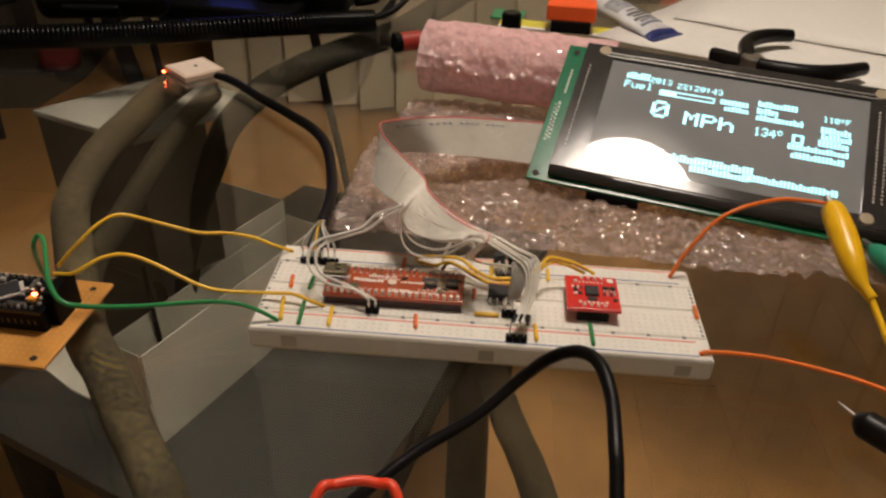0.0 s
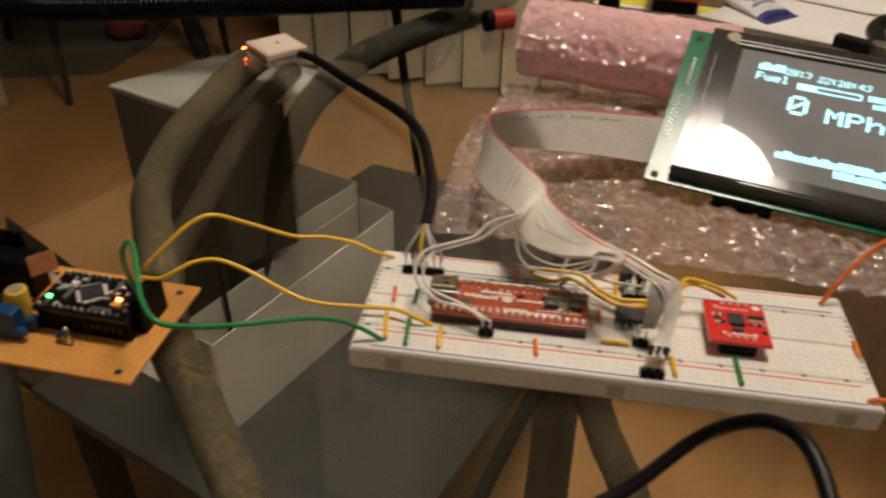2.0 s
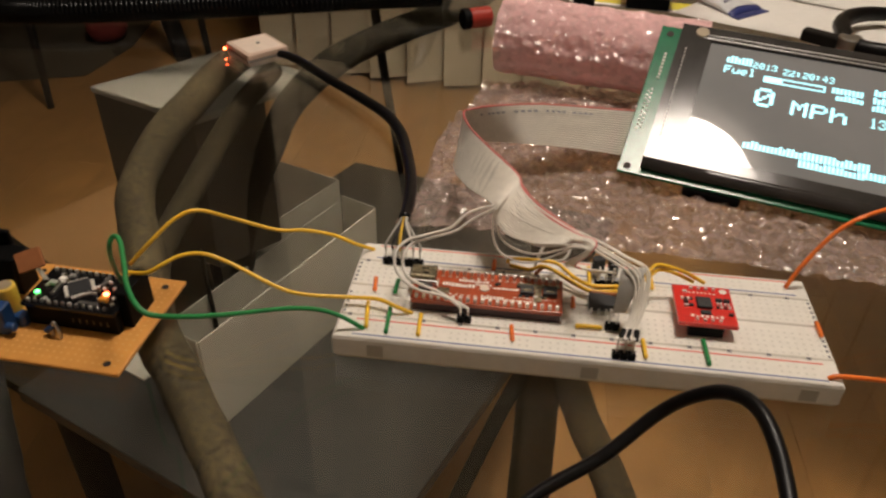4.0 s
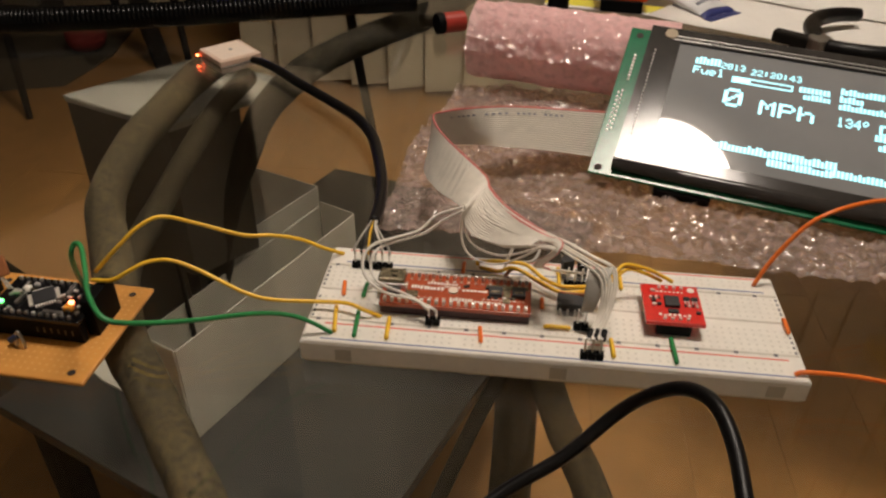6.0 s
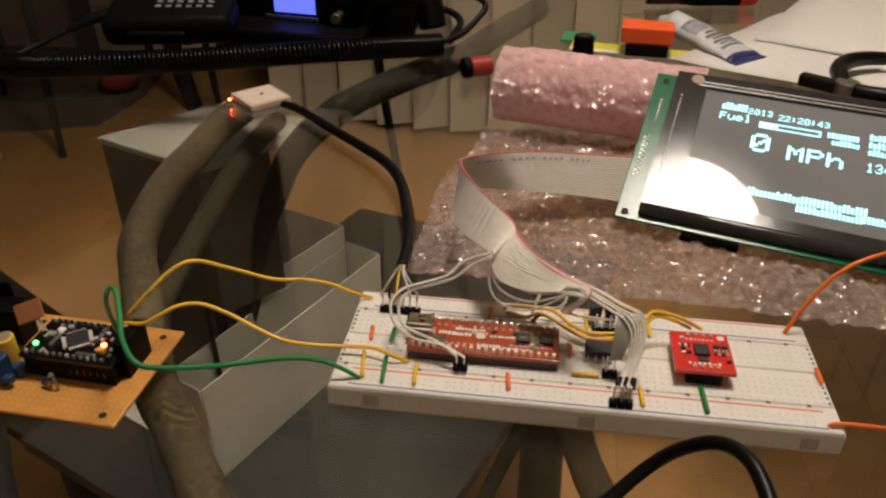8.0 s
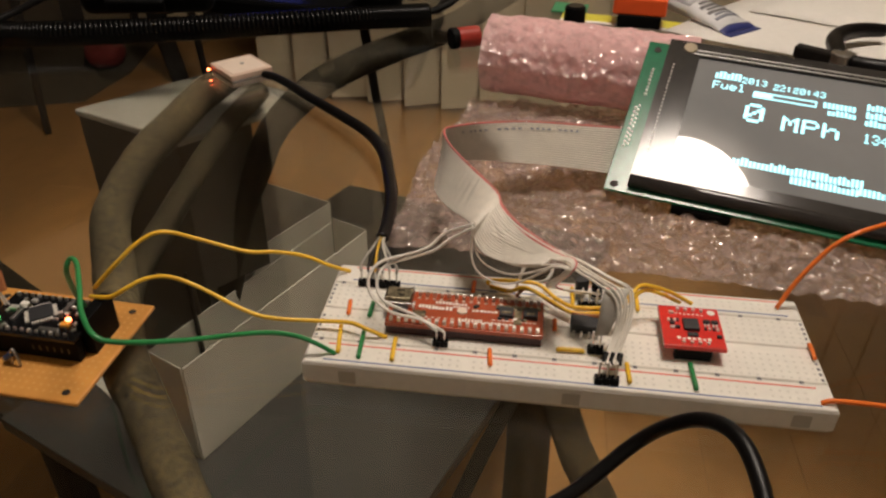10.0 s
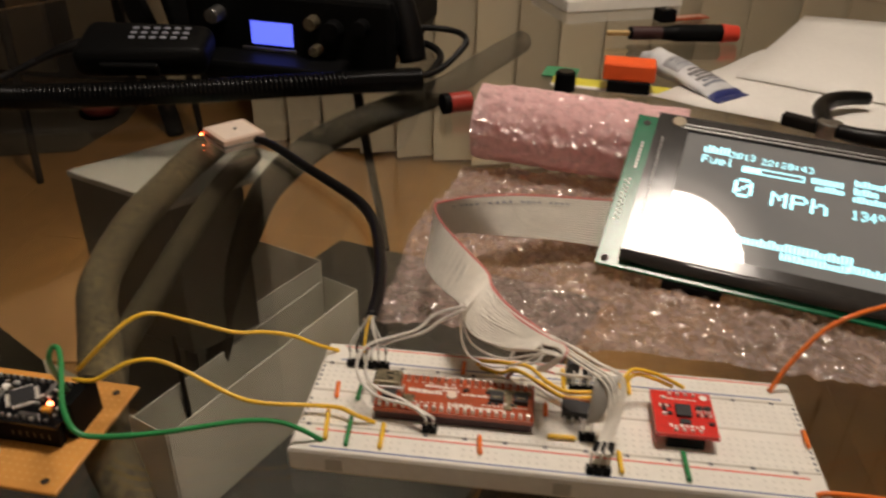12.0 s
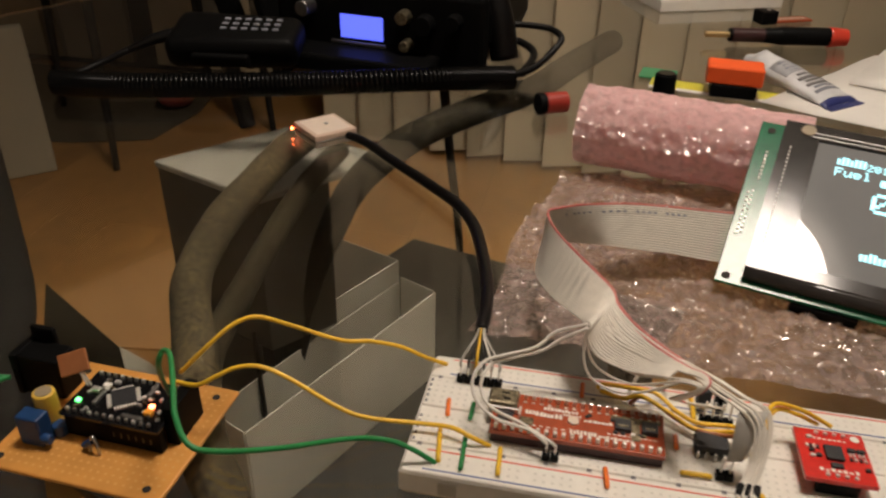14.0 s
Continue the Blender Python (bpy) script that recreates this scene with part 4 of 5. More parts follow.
part("light", pbox(0.0232, 0.0246, 0.0148, 0.0162, 0.0140, 0.0150, 0.0002), "led_green", plate, "lit green indicator")
part("socket", pbox(0.0535, 0.0575, 0.0150, 0.0300, 0.0041, 0.0185, 0.0004), "black", perf, "black pin socket")
jack = part("power_socket", pbox(-0.0060, 0.0105, 0.0235, 0.0330, 0.0041, 0.0195, 0.0006), "black", perf, "black barrel power socket")
part("flange", pbox(-0.0065, -0.0040, 0.0225, 0.0345, 0.0041, 0.0200, 0.0004), "black", jack)
part("fin", pbox(-0.0050, 0.0040, 0.0325, 0.0345, 0.0150, 0.0250, 0.0006), "black", jack)
trim = part("trimmer", pbox(0.0105, 0.0185, 0.0030, 0.0085, 0.0041, 0.0150, 0.0006), "blue", perf, "blue trimmer block")
part("screw", pcyl((0.0180, 0.0040, 0.0075), (0.0212, 0.0040, 0.0075), 0.0016, seg=14, bevel=0.0003), "blue", trim)
part("inductor", pcyl((0.0150, 0.0120, 0.0041), (0.0150, 0.0120, 0.0185), 0.0034, seg=24, bevel=0.0006), "yellow_cap", perf, "round yellow component")
part("core", pcyl((0.0150, 0.0120, 0.0182), (0.0150, 0.0120, 0.0188), 0.0025, seg=20), "washer", perf, "greyish round top")
part("capacitor", pcyl((0.0195, 0.0100, 0.0041), (0.0195, 0.0100, 0.0085), 0.0022, seg=18, bevel=0.0004), "blue", perf, "small blue capacitor")
part("diode", sweep([(0.0295, 0.0125, 0.0045), (0.0300, 0.0130, 0.0085), (0.0310, 0.0132, 0.0100), (0.0325, 0.0125, 0.0075), (0.0330, 0.0120, 0.0045)], 0.00055, seg=8), "steel", perf, smooth=True)
part("diode", pcyl((0.0310, 0.0060, 0.0060), (0.0340, 0.0062, 0.0085), 0.0011, seg=12), "blue", perf)
part("heat_sink", box(-0.0048, 0.0048, -0.0007, 0.0007, -0.0036, 0.0036, 0.0003, m=pose(0.0120, 0.0330, 0.0190, -38, -18, 20)), "w_brown", perf, "copper-brown transistor tab")
for dx in (0.0, 0.0016):
    part("leg", cyl((0.0135 + dx, 0.0325, 0.0180 - dx), (0.0195 + dx, 0.0290, 0.0130), 0.00035, seg=6), "metal", perf)
rnd = random.Random(12)
for k in range(26):
    x, y = rnd.choice((rnd.uniform(0.0225, 0.0315), rnd.uniform(0.0420, 0.0525))), rnd.uniform(0.0125, 0.0265)
    part("component", box(-0.0007, 0.0007, -0.0004, 0.0004, 0.0140, 0.0148, 0.0001, m=pose(x - 0.0035, y + 0.0070, 0, 0, 0, rnd.choice((0, 45, 90)))), rnd.choice(("tarnish", "metal", "tarnish", "silk")), plate)
for i in range(6, 12):
    part("contact", pbox(0.0230 + P * i, 0.0234 + P * i, 0.01045, 0.0106, 0.0072, 0.0092), "tarnish", perf)

# ---- antenna module ----
gps = thing("antenna_module", "square pinkish ceramic patch antenna module with a lit red indicator", "antenna module", frame_m((-0.1095, 0.2535, 0), (0.0185, -0.0175, 0), (0.0175, 0.0185, 0)))
part("circuit_board", box(-0.0146, 0.0146, -0.0140, 0.0140, 0.0030, 0.0042, 0.0003), "steel", gps)
part("shield", box(-0.0135, 0.0135, -0.0130, 0.0130, 0.0, 0.0032, 0.0004), "metal", gps, "silver shield can")
part("patch", box(-0.0142, 0.0142, -0.0136, 0.0136, 0.0042, 0.0078, 0.0007), "ceramic", gps, "ceramic patch")
part("plating", box(-0.0118, 0.0118, -0.0112, 0.0112, 0.0078, 0.0080), "ceramic_top", gps, "silvered top")
part("solder_joint", cyl((-0.0005, 0.001, 0.0080), (-0.0005, 0.001, 0.0085), 0.0012, seg=14), "steel", gps)
part("connector", box(0.0085, 0.0140, -0.0070, 0.0000, 0.0002, 0.0040, 0.0004), "silk", gps, "white cable connector")
part("light", box(-0.0157, -0.0146, -0.0150, -0.0139, 0.0030, 0.0041, 0.0002), "led_red", gps, "lit red indicator")
GPSC = [(-0.095, 0.250, 0.004), (-0.087, 0.2455, 0.0045), (-0.075, 0.236, 0.0045), (-0.057, 0.218, 0.0045), (-0.033, 0.195, 0.005), (-0.015, 0.175, 0.006), (-0.003, 0.152, 0.008), (0.005, 0.125, 0.010), (0.011, 0.099, 0.013), (0.014, 0.076, 0.016), (0.0145, 0.061, 0.018)]
ant = thing("antenna_cable", "black sleeved cable curving from the antenna module to the breadboard", "cable")
part("sleeve", sweep(GPSC, lambda t: 0.0022 + 0.0006 * math.sin(3.1 * t), seg=14, steps=8), "black_soft", ant, smooth=True)
for i, key in enumerate(("w_grey", "w_black", "w_yellow", "w_black", "w_white", "w_grey")):
    x = 0.0108 + P * i
    part("strand", sweep([(0.0135 + 0.0004 * i, 0.064, 0.0175), (0.0140 + 0.0005 * i, 0.0560, 0.0200), (0.5 * (x + 0.0155), 0.0480, 0.0215), (x, 0.0428, 0.0185), (x, 0.0425, 0.0160)], 0.00045, seg=8), key, ant, smooth=True)

# ---- grey ribbon cable ----
ribbon = thing("ribbon_cable", "grey flat ribbon cable with one red edge, folded towards the breadboard", "cable")
TOP = [(0.1127, 0.1650, 0.0220), (0.0944, 0.1587, 0.0250), (0.0780, 0.1526, 0.0280), (0.0620, 0.1431, 0.0320), (0.0445, 0.1299, 0.0360), (0.0353, 0.1199, 0.0385), (0.0314, 0.1144, 0.0390), (0.0351, 0.1016, 0.0390), (0.0455, 0.0835, 0.0390), (0.0563, 0.0656, 0.0395), (0.0588, 0.0574, 0.0390), (0.0643, 0.0498, 0.0370), (0.0725, 0.0431, 0.0350), (0.0803, 0.0369, 0.0340)]
LOW = [(0.1089, 0.1392, 0.0110), (0.0924, 0.1384, 0.0130), (0.0786, 0.1363, 0.0150), (0.0649, 0.1311, 0.0180), (0.0496, 0.1312, 0.0180), (0.0374, 0.1264, 0.0194), (0.0305, 0.1164, 0.0205), (0.0299, 0.0976, 0.0214), (0.0377, 0.0743, 0.0270), (0.0496, 0.0475, 0.0360), (0.0491, 0.0444, 0.0320), (0.0532, 0.0415, 0.0270), (0.0633, 0.0357, 0.0280), (0.0735, 0.0287, 0.0340)]
NR = 20
pt, pl = smooth_path(TOP, 6), smooth_path(LOW, 6)
for i in range(NR):
    f = i / (NR - 1)
    line = [a.lerp(b, f) for a, b in zip(pt, pl)]
    if i >= NR - 2:
        line = line[:int(len(line) * 0.70)]
    part("conductor", sweep(line, 0.00040, seg=8, raw=True), "ribbon_red" if i == 0 else "ribbon", ribbon, "red edge conductor" if i == 0 else "", smooth=True)
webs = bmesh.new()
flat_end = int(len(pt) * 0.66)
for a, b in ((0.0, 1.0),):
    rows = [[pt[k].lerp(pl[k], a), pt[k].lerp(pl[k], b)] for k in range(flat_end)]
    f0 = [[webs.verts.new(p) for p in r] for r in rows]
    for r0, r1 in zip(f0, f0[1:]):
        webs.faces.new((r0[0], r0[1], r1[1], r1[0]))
part("web", webs, "ribbon_groove_shade", ribbon, smooth=True)
prints = bmesh.new()
for k in range(8, 5 * 6 - 1):
    if k % 5 == 2:
        continue
    a, b = pt[k].lerp(pl[k], 0.16), pt[k].lerp(pl[k], 0.21)
    c, d = pt[k].lerp(pt[k + 1], 0.55).lerp(pl[k].lerp(pl[k + 1], 0.55), 0.21), pt[k].lerp(pt[k + 1], 0.55).lerp(pl[k].lerp(pl[k + 1], 0.55), 0.16)
    n = (b - a).cross(d - a).normalized()
    n = n if n.y < 0 else -n
    prints.faces.new([prints.verts.new(v + n * 0.0007) for v in (a, b, c, d)])
part("printed_mark", prints, "grey_print", ribbon, "unreadable printed marks")["kind"] = "stuff"
# strands over the back edge to the front header
A = [(0.0803, 0.0369, 0.0340), (0.0876, 0.0315, 0.0345), (0.0947, 0.0258, 0.0340), (0.1014, 0.0245, 0.0315), (0.1030, 0.0211, 0.0280), (0.1019, 0.0152, 0.0220), (0.0991, 0.0080, 0.0170), (0.0985, 0.0034, 0.0168)]
Z = [(0.0764, 0.0391, 0.0340), (0.0856, 0.0278, 0.0340), (0.0920, 0.0231, 0.0330), (0.0965, 0.0203, 0.0310), (0.0983, 0.0173, 0.0270), (0.0972, 0.0125, 0.0190), (0.0940, 0.0060, 0.0160), (0.0935, 0.0034, 0.0168)]
for i in range(6):
    f = i / 5
    part("strand", sweep([Vector(a).lerp(Vector(b), f) + Vector((0, 0, 0.0006 * math.sin(i * 2.3))) for a, b in zip(A, Z)], 0.00042, seg=8), "ribbon", ribbon, smooth=True)
for i in range(3):
    part("sleeve", cyl((0.0945 + 0.0023 * i, 0.0052, 0.0160), (0.0955 + 0.0021 * i, 0.0085, 0.0172), 0.0010, seg=12), "black_soft", ribbon, "black heat-shrink sleeve")
# the flat tongue that turns down beside the red board, its shade given as darker grey
tongue = [[Vector(a).lerp(Vector(b), k / 4) for k in range(5)] for a, b in (((0.0934, 0.0215, 0.0310), (0.1015, 0.0225, 0.0322)), ((0.0930, 0.0195, 0.0275), (0.1000, 0.0196, 0.0290)), ((0.0927, 0.0174, 0.0235), (0.0982, 0.0172, 0.0250)), ((0.0922, 0.0158, 0.0180), (0.0962, 0.0156, 0.0190)))]
part("tongue", sheet(tongue, 0.0008), "w_grey", ribbon, "underside of the folded ribbon, darker grey for shade", smooth=True)
# the rest loops low behind the breadboard and comes back over its edge
LA = [(0.0563, 0.0656, 0.0395), (0.0588, 0.0560, 0.0385), (0.0660, 0.0470, 0.0355), (0.0740, 0.0400, 0.0345), (0.0803, 0.0340, 0.0350), (0.0832, 0.0269, 0.0390), (0.0840, 0.0215, 0.0405), (0.0822, 0.0205, 0.0375), (0.0795, 0.0260, 0.0300), (0.0800, 0.0340, 0.0220), (0.0880, 0.0400, 0.0160)]
LB = [(0.0496, 0.0475, 0.0360), (0.0500, 0.0430, 0.0300), (0.0540, 0.0400, 0.0270), (0.0633, 0.0340, 0.0280), (0.0735, 0.0280, 0.0340), (0.0787, 0.0229, 0.0380), (0.0812, 0.0205, 0.0390), (0.0797, 0.0215, 0.0360), (0.0765, 0.0270, 0.0290), (0.0780, 0.0340, 0.0220), (0.0950, 0.0405, 0.0160)]
la, lb = smooth_path(LA, 6), smooth_path(LB, 6)
for i in range(10):
    f = i / 9
    line = []
    for k, (a, b) in enumerate(zip(la, lb)):
        u = k / (len(la) - 1)
        squeeze = 1 - 0.5 * min(1, 4 * u) * max(0, 1 - 1.6 * max(0, u - 0.5))
        sag = 0.007 * math.sin(math.pi * min(1, u * 2.2)) * (f - 0.75) * 4 if f > 0.75 else 0.0
        line.append(a.lerp(b, f * squeeze if f <= 0.75 else f) - Vector((0, 0, sag)))
    part("strand", sweep(line, 0.00037, seg=8, raw=True), "ribbon_red" if i == 0 else "ribbon", ribbon, smooth=True)

# ---- bubble wrap ----
def wrap_z(x, y):
    return 0.0016 + 0.0012 * noise.noise((x * 45, y * 45, 1)) + 0.0010 * noise.noise((x * 110, y * 110, 5))


bm = bmesh.new()
NXW, NYW = 230, 140
wx0, wx1, wy0, wy1 = 0.006, 0.275, 0.048, 0.225


def wrap_edge(u):
    """Near edge of the sheet, as it runs across the table."""
    x = wx0 + (wx1 - wx0) * u
    return 0.0800 - 0.062 * (x - 0.009) + 0.0015 * math.sin(60 * x)


grid = []
for j in range(NYW + 1):
    row = []
    for i in range(NXW + 1):
        u, w = i / NXW, j / NYW
        left = 0.006 + 0.024 * w + 0.003 * math.sin(9 * w)
        x = left + (wx1 - left) * u
        yn = wrap_edge(u)
        y = yn + (0.235 - yn) * w
        bx, by = x / 0.0095, y / 0.0082
        k = math.floor(by)
        fx, fy = (bx + 0.5 * (k % 2)) % 1 - 0.5, by - k - 0.5
        d = math.hypot(fx, fy)
        cell = noise.noise((math.floor(bx) * 3.1, k * 1.7, 0))
        crease = (1 - abs(noise.noise((x * 95, y * 120, 3)))) ** 4 - 0.4
        dome = 0.0034 * math.sqrt(max(0.0, 1 - (d / 0.47) ** 2)) * max(0.08, 0.42 + 1.3 * cell) + 0.0009 * crease + 0.0007 * noise.noise((x * 260, y * 260, 9))
        row.append(bm.verts.new((x, y, max(0.0004, wrap_z(x, y) + dome))))
    grid.append(row)
for j in range(NYW):
    for i in range(NXW):
        bm.faces.new((grid[j][i], grid[j][i + 1], grid[j + 1][i + 1], grid[j + 1][i]))
single("bubble_wrap", bm, "bubble", "sheet of clear bubble wrap lying crumpled on the glass", "bubble wrap", smooth=True)
# pink anti-static roll
roll = thing("bubble_wrap_roll", "rolled pink bubble wrap resting on the clear sheet", "bubble wrap", frame_m((0.0405, 0.2490, 0.0255), (0.105, -0.024, 0), (0.024, 0.105, 0)))
bm = bmesh.new()
rings = []
for i in range(121):
    x = 0.112 * i / 120
    ring = []
    for k in range(100):
        a = 2 * math.pi * k / 100
        bx, by = x / 0.0095, a * 0.0205 / 0.0085
        kk = math.floor(by)
        d = math.hypot((bx + 0.5 * (kk % 2)) % 1 - 0.5, by - kk - 0.5)
        r = 0.0205 + 0.0005 * math.sqrt(max(0, 1 - (d / 0.48) ** 2)) + 0.0006 * (1 - abs(noise.noise((x * 70, math.cos(a) * 3, math.sin(a) * 3 + 4)))) ** 4 + 0.0010 * noise.noise((x * 60, math.cos(a) * 2, math.sin(a) * 2)) + 0.0006 * noise.noise((x * 190, math.cos(a) * 4.5, math.sin(a) * 4.5))
        ring.append(bm.verts.new((x, r * math.cos(a), r * math.sin(a))))
    rings.append(ring)
for r0, r1 in zip(rings, rings[1:]):
    for k in range(100):
        bm.faces.new((r0[k], r0[(k + 1) % 100], r1[(k + 1) % 100], r1[k]))
part("outer_layer", bm, "bubble_pink", roll, smooth=True)
bm = bmesh.new()
sp = [(0.0175 - 0.0100 * t) * Vector((0, math.cos(10 * t), math.sin(10 * t))) for t in (k / 80 for k in range(81))]
lo = [bm.verts.new(p + Vector((0.001, 0, 0))) for p in sp]
hi = [bm.verts.new(p + Vector((0.111, 0, 0))) for p in sp]
for k in range(80):
    bm.faces.new((lo[k], lo[k + 1], hi[k + 1], hi[k]))
part("inner_layer", bm, "bubble_pink", roll, smooth=True)

# ---- display module ----
LU = Vector((0.978, -0.206, 0.0)).normalized()
LV = Vector((0.183, 0.870, 0.456)).normalized()
c3, s3 = math.cos(radians(3)), math.sin(radians(3))
lcd = thing("display_module", "black-framed display module with lit cyan text, propped on bubble wrap", "display", frame_m((0.101, 0.1297, 0.0104), LU * c3 - LV * s3, LV * c3 + LU * s3))
LW, LH = 0.1660, 0.0885
part("circuit_board", box(0, LW, -0.0018, LH, -0.0016, 0, 0.0003), "green_pcb", lcd, "green circuit board")
# Mounting holes are drawn as dark discs, not cut; shade is painted on.
for x, y in ((0.0040, 0.0016), (0.0050, LH - 0.0050), (LW - 0.0036, 0.0036), (LW - 0.0036, LH - 0.004)):
    part("mounting_hole", cyl((x, y, 0), (x, y, 0.0002), 0.0017, seg=20), "dark_hole", lcd)
for i in range(20):
    part("solder_joint", cyl((0.0030 + 0.0016 * (i % 2), 0.0230 + 0.00127 * i, 0), (0.0030 + 0.0016 * (i % 2), 0.0230 + 0.00127 * i, 0.0008), 0.0006, 0.0003, seg=8), "metal", lcd)
for i in range(8):
    part("solder_joint", cyl((0.0055, 0.0550 + 0.0022 * i, 0), (0.0055, 0.0550 + 0.0022 * i, 0.0008), 0.0007, 0.0003, seg=8), "metal", lcd)
FT = 0.0042
bx0, bx1, by0, by1 = 0.0100, 0.1640, 0.0045, 0.0880
gx0, gx1, gy0, gy1 = 0.0252, 0.1500, 0.0115, 0.0795
bez = part("bezel", box(bx0, bx1, by0, gy0, -0.004, FT), "bezel", lcd, "black metal bezel")
for x0, x1, y0, y1 in ((bx0, bx1, gy1, by1), (bx0, gx0, gy0, gy1), (gx1, bx1, gy0, gy1)):
    part("frame_side", box(x0, x1, y0, y1, -0.004, FT), "bezel", bez)
part("screen", box(gx0 - 0.0005, gx1 + 0.0005, gy0 - 0.0005, gy1 + 0.0005, 0.0, FT - 0.0009), "lcd", lcd, "dark reflective screen")
# Two bright strips stand in for lines of light reflected along the bezel.
for y in (gy1 + 0.0012, gy1 + 0.0034):
    part("lip", box(gx0 - 0.004, gx1 + 0.004, y - 0.0002, y + 0.0002, FT - 0.0004, FT + 0.0004, 0.0001), "steel", bez, "thin steel strip standing for a reflected light line")
# Tabs in matt white too, in place of a metallic glint.
for i in range(25):
    part("tab", box(0.0142, 0.0148, 0.0190 + 0.0022 * i, 0.0197 + 0.0022 * i, FT - 0.0002, FT + 0.0003), "silk", bez)
    for dx in (0, 0.0035):
        part("tab", box(0.1540 + dx, 0.1546 + dx, 0.0190 + 0.0022 * i, 0.0197 + 0.0022 * i, FT - 0.0002, FT + 0.0003), "silk", bez)
for x, y in ((0.0200, 0.0838), (0.1545, 0.0838), (0.1520, 0.0095)):
    part("screw", cyl((x, y, FT - 0.0003), (x, y, FT + 0.0007), 0.0031, seg=24, bevel=0.0003), "washer", bez, "brass screw head")
part("front_rim", sweep([(bx0, by0 - 0.0002, FT - 0.0030), (0.08, by0 - 0.0002, FT - 0.0030), (bx1, by0 - 0.0002, FT - 0.0030)], 0.0034, seg=16, steps=2), "bezel", bez, smooth=True)
part("connector", box(0.030, 0.055, -0.0030, 0.0030, -0.0075, -0.0016, 0.0004), "black", lcd)
Z0 = FT - 0.00085


GLYPHS = {
    "0": "01110 10001 10011 10101 11001 10001 01110", "1": "00100 01100 00100 00100 00100 00100 01110",
    "2": "01110 10001 00001 00110 01000 10000 11111", "3": "01110 10001 00001 00110 00001 10001 01110",
    "4": "00010 00110 01010 10010 11111 00010 00010", "8": "01110 10001 10001 01110 10001 10001 01110",
    "F": "11111 10000 10000 11110 10000 10000 10000", "u": "00000 00000 10001 10001 10001 10011 01101",
    "e": "00000 00000 01110 10001 11111 10000 01110", "l": "01100 00100 00100 00100 00100 00100 01110",
    "M": "10001 11011 10101 10101 10001 10001 10001", "P": "11110 10001 10001 11110 10000 10000 10000",
    "h": "10000 10000 10110 11001 10001 10001 10001", ":": "00000 01100 01100 00000 01100 01100 00000",
    "\u00b0": "01100 10010 10010 01100 00000 00000 00000",
}


def text(body, x, y, size, parent, stretch=1.0):
    """Characters of square lit dots, size high."""
    bm = bmesh.new()
    s = size / 7
    w = s * stretch
    for n, ch in enumerate(body):
        for r, line in enumerate(GLYPHS[ch].split()):
            for c, on in enumerate(line):
                if on == "1":
                    cx, cy = x + (n * 6 + c) * w, y + (6 - r) * s
                    vs = [bm.verts.new((cx + dx * w, cy + dy * s, Z0 + 0.00005)) for dx, dy in ((0, 0), (1, 0), (1, 1), (0, 1))]
                    bm.faces.new(vs)
    return part("lettering", bm, "lcd_ink", parent)


def bars(x0, x1, y, h, seed, pitch=0.0017):
    r = random.Random(seed)
    bm = bmesh.new()
    x = x0
    while x < x1:
        w = 0.0012
        box(x, x + w, y, y + h * r.choice((0.75, 1.0, 1.0)), Z0, Z0 + 0.00004, bm=bm)
        x += pitch
    return part("lettering_bar", bm, "lcd_ink", lcd, "unreadable lit characters")


text("22:20:43", 0.0600, 0.0672, 0.0036, lcd, 0.92)
bars(0.0342, 0.0455, 0.0690, 0.0042, 3)
text("2013", 0.0462, 0.0683, 0.0036, lcd, 0.92)
text("Fuel", 0.0340, 0.0628, 0.0044, lcd, 0.98)
text("0", 0.0502, 0.0468, 0.0104, lcd, 1.12)
text("MPh", 0.0664, 0.0452, 0.0080, lcd, 1.22)
bar = bmesh.new()
for y in (0.0612, 0.0640):
    box(0.0522, 0.0792, y, y + 0.0007, Z0, Z0 + 0.00004, bm=bar)
for x in (0.0522, 0.0785):
    box(x, x + 0.0007, 0.0612, 0.0647, Z0, Z0 + 0.00004, bm=bar)
box(0.0529, 0.0605, 0.0620, 0.0640, Z0, Z0 + 0.00004, bm=bar)
part("fuel_bar", bar, "lcd_ink", lcd, "lit fuel gauge bar")
bars(0.0820, 0.0940, 0.0620, 0.0030, 5)
bars(0.0842, 0.0955, 0.0582, 0.0030, 18)
bars(0.0996, 0.1180, 0.0646, 0.0034, 6)
bars(0.0996, 0.1085, 0.0600, 0.0036, 7)
bars(0.0996, 0.1210, 0.0558, 0.0034, 8)
text("134\u00b0", 0.0996, 0.0462, 0.0052, lcd, 0.80)
for y in (0.0454, 0.0500):
    bars(0.1172, 0.1215, y, 0.0008, 12, 0.0012)
for x in (0.1172, 0.1212):
    bars(x, x + 0.0008, 0.0454, 0.0054, 19)
text("110\u00b0F", 0.1300, 0.0615, 0.0036, lcd, 0.82)
bars(0.1295, 0.1420, 0.0545, 0.0038, 9)
bars(0.1300, 0.1425, 0.0505, 0.0036, 10)
bars(0.1290, 0.1420, 0.0464, 0.0038, 11)
bars(0.1158, 0.1420, 0.0418, 0.0032, 13)
bars(0.1177, 0.1415, 0.0368, 0.0034, 14)
bars(0.0500, 0.1010, 0.0220, 0.0042, 15)
bars(0.0742, 0.1000, 0.0178, 0.0036, 17)
bars(0.1010, 0.1395, 0.0186, 0.0036, 16)
# the yellow clip on the display's corner
clip = thing("alligator_clip", "yellow vinyl alligator clip hanging on the orange wire", "clip")
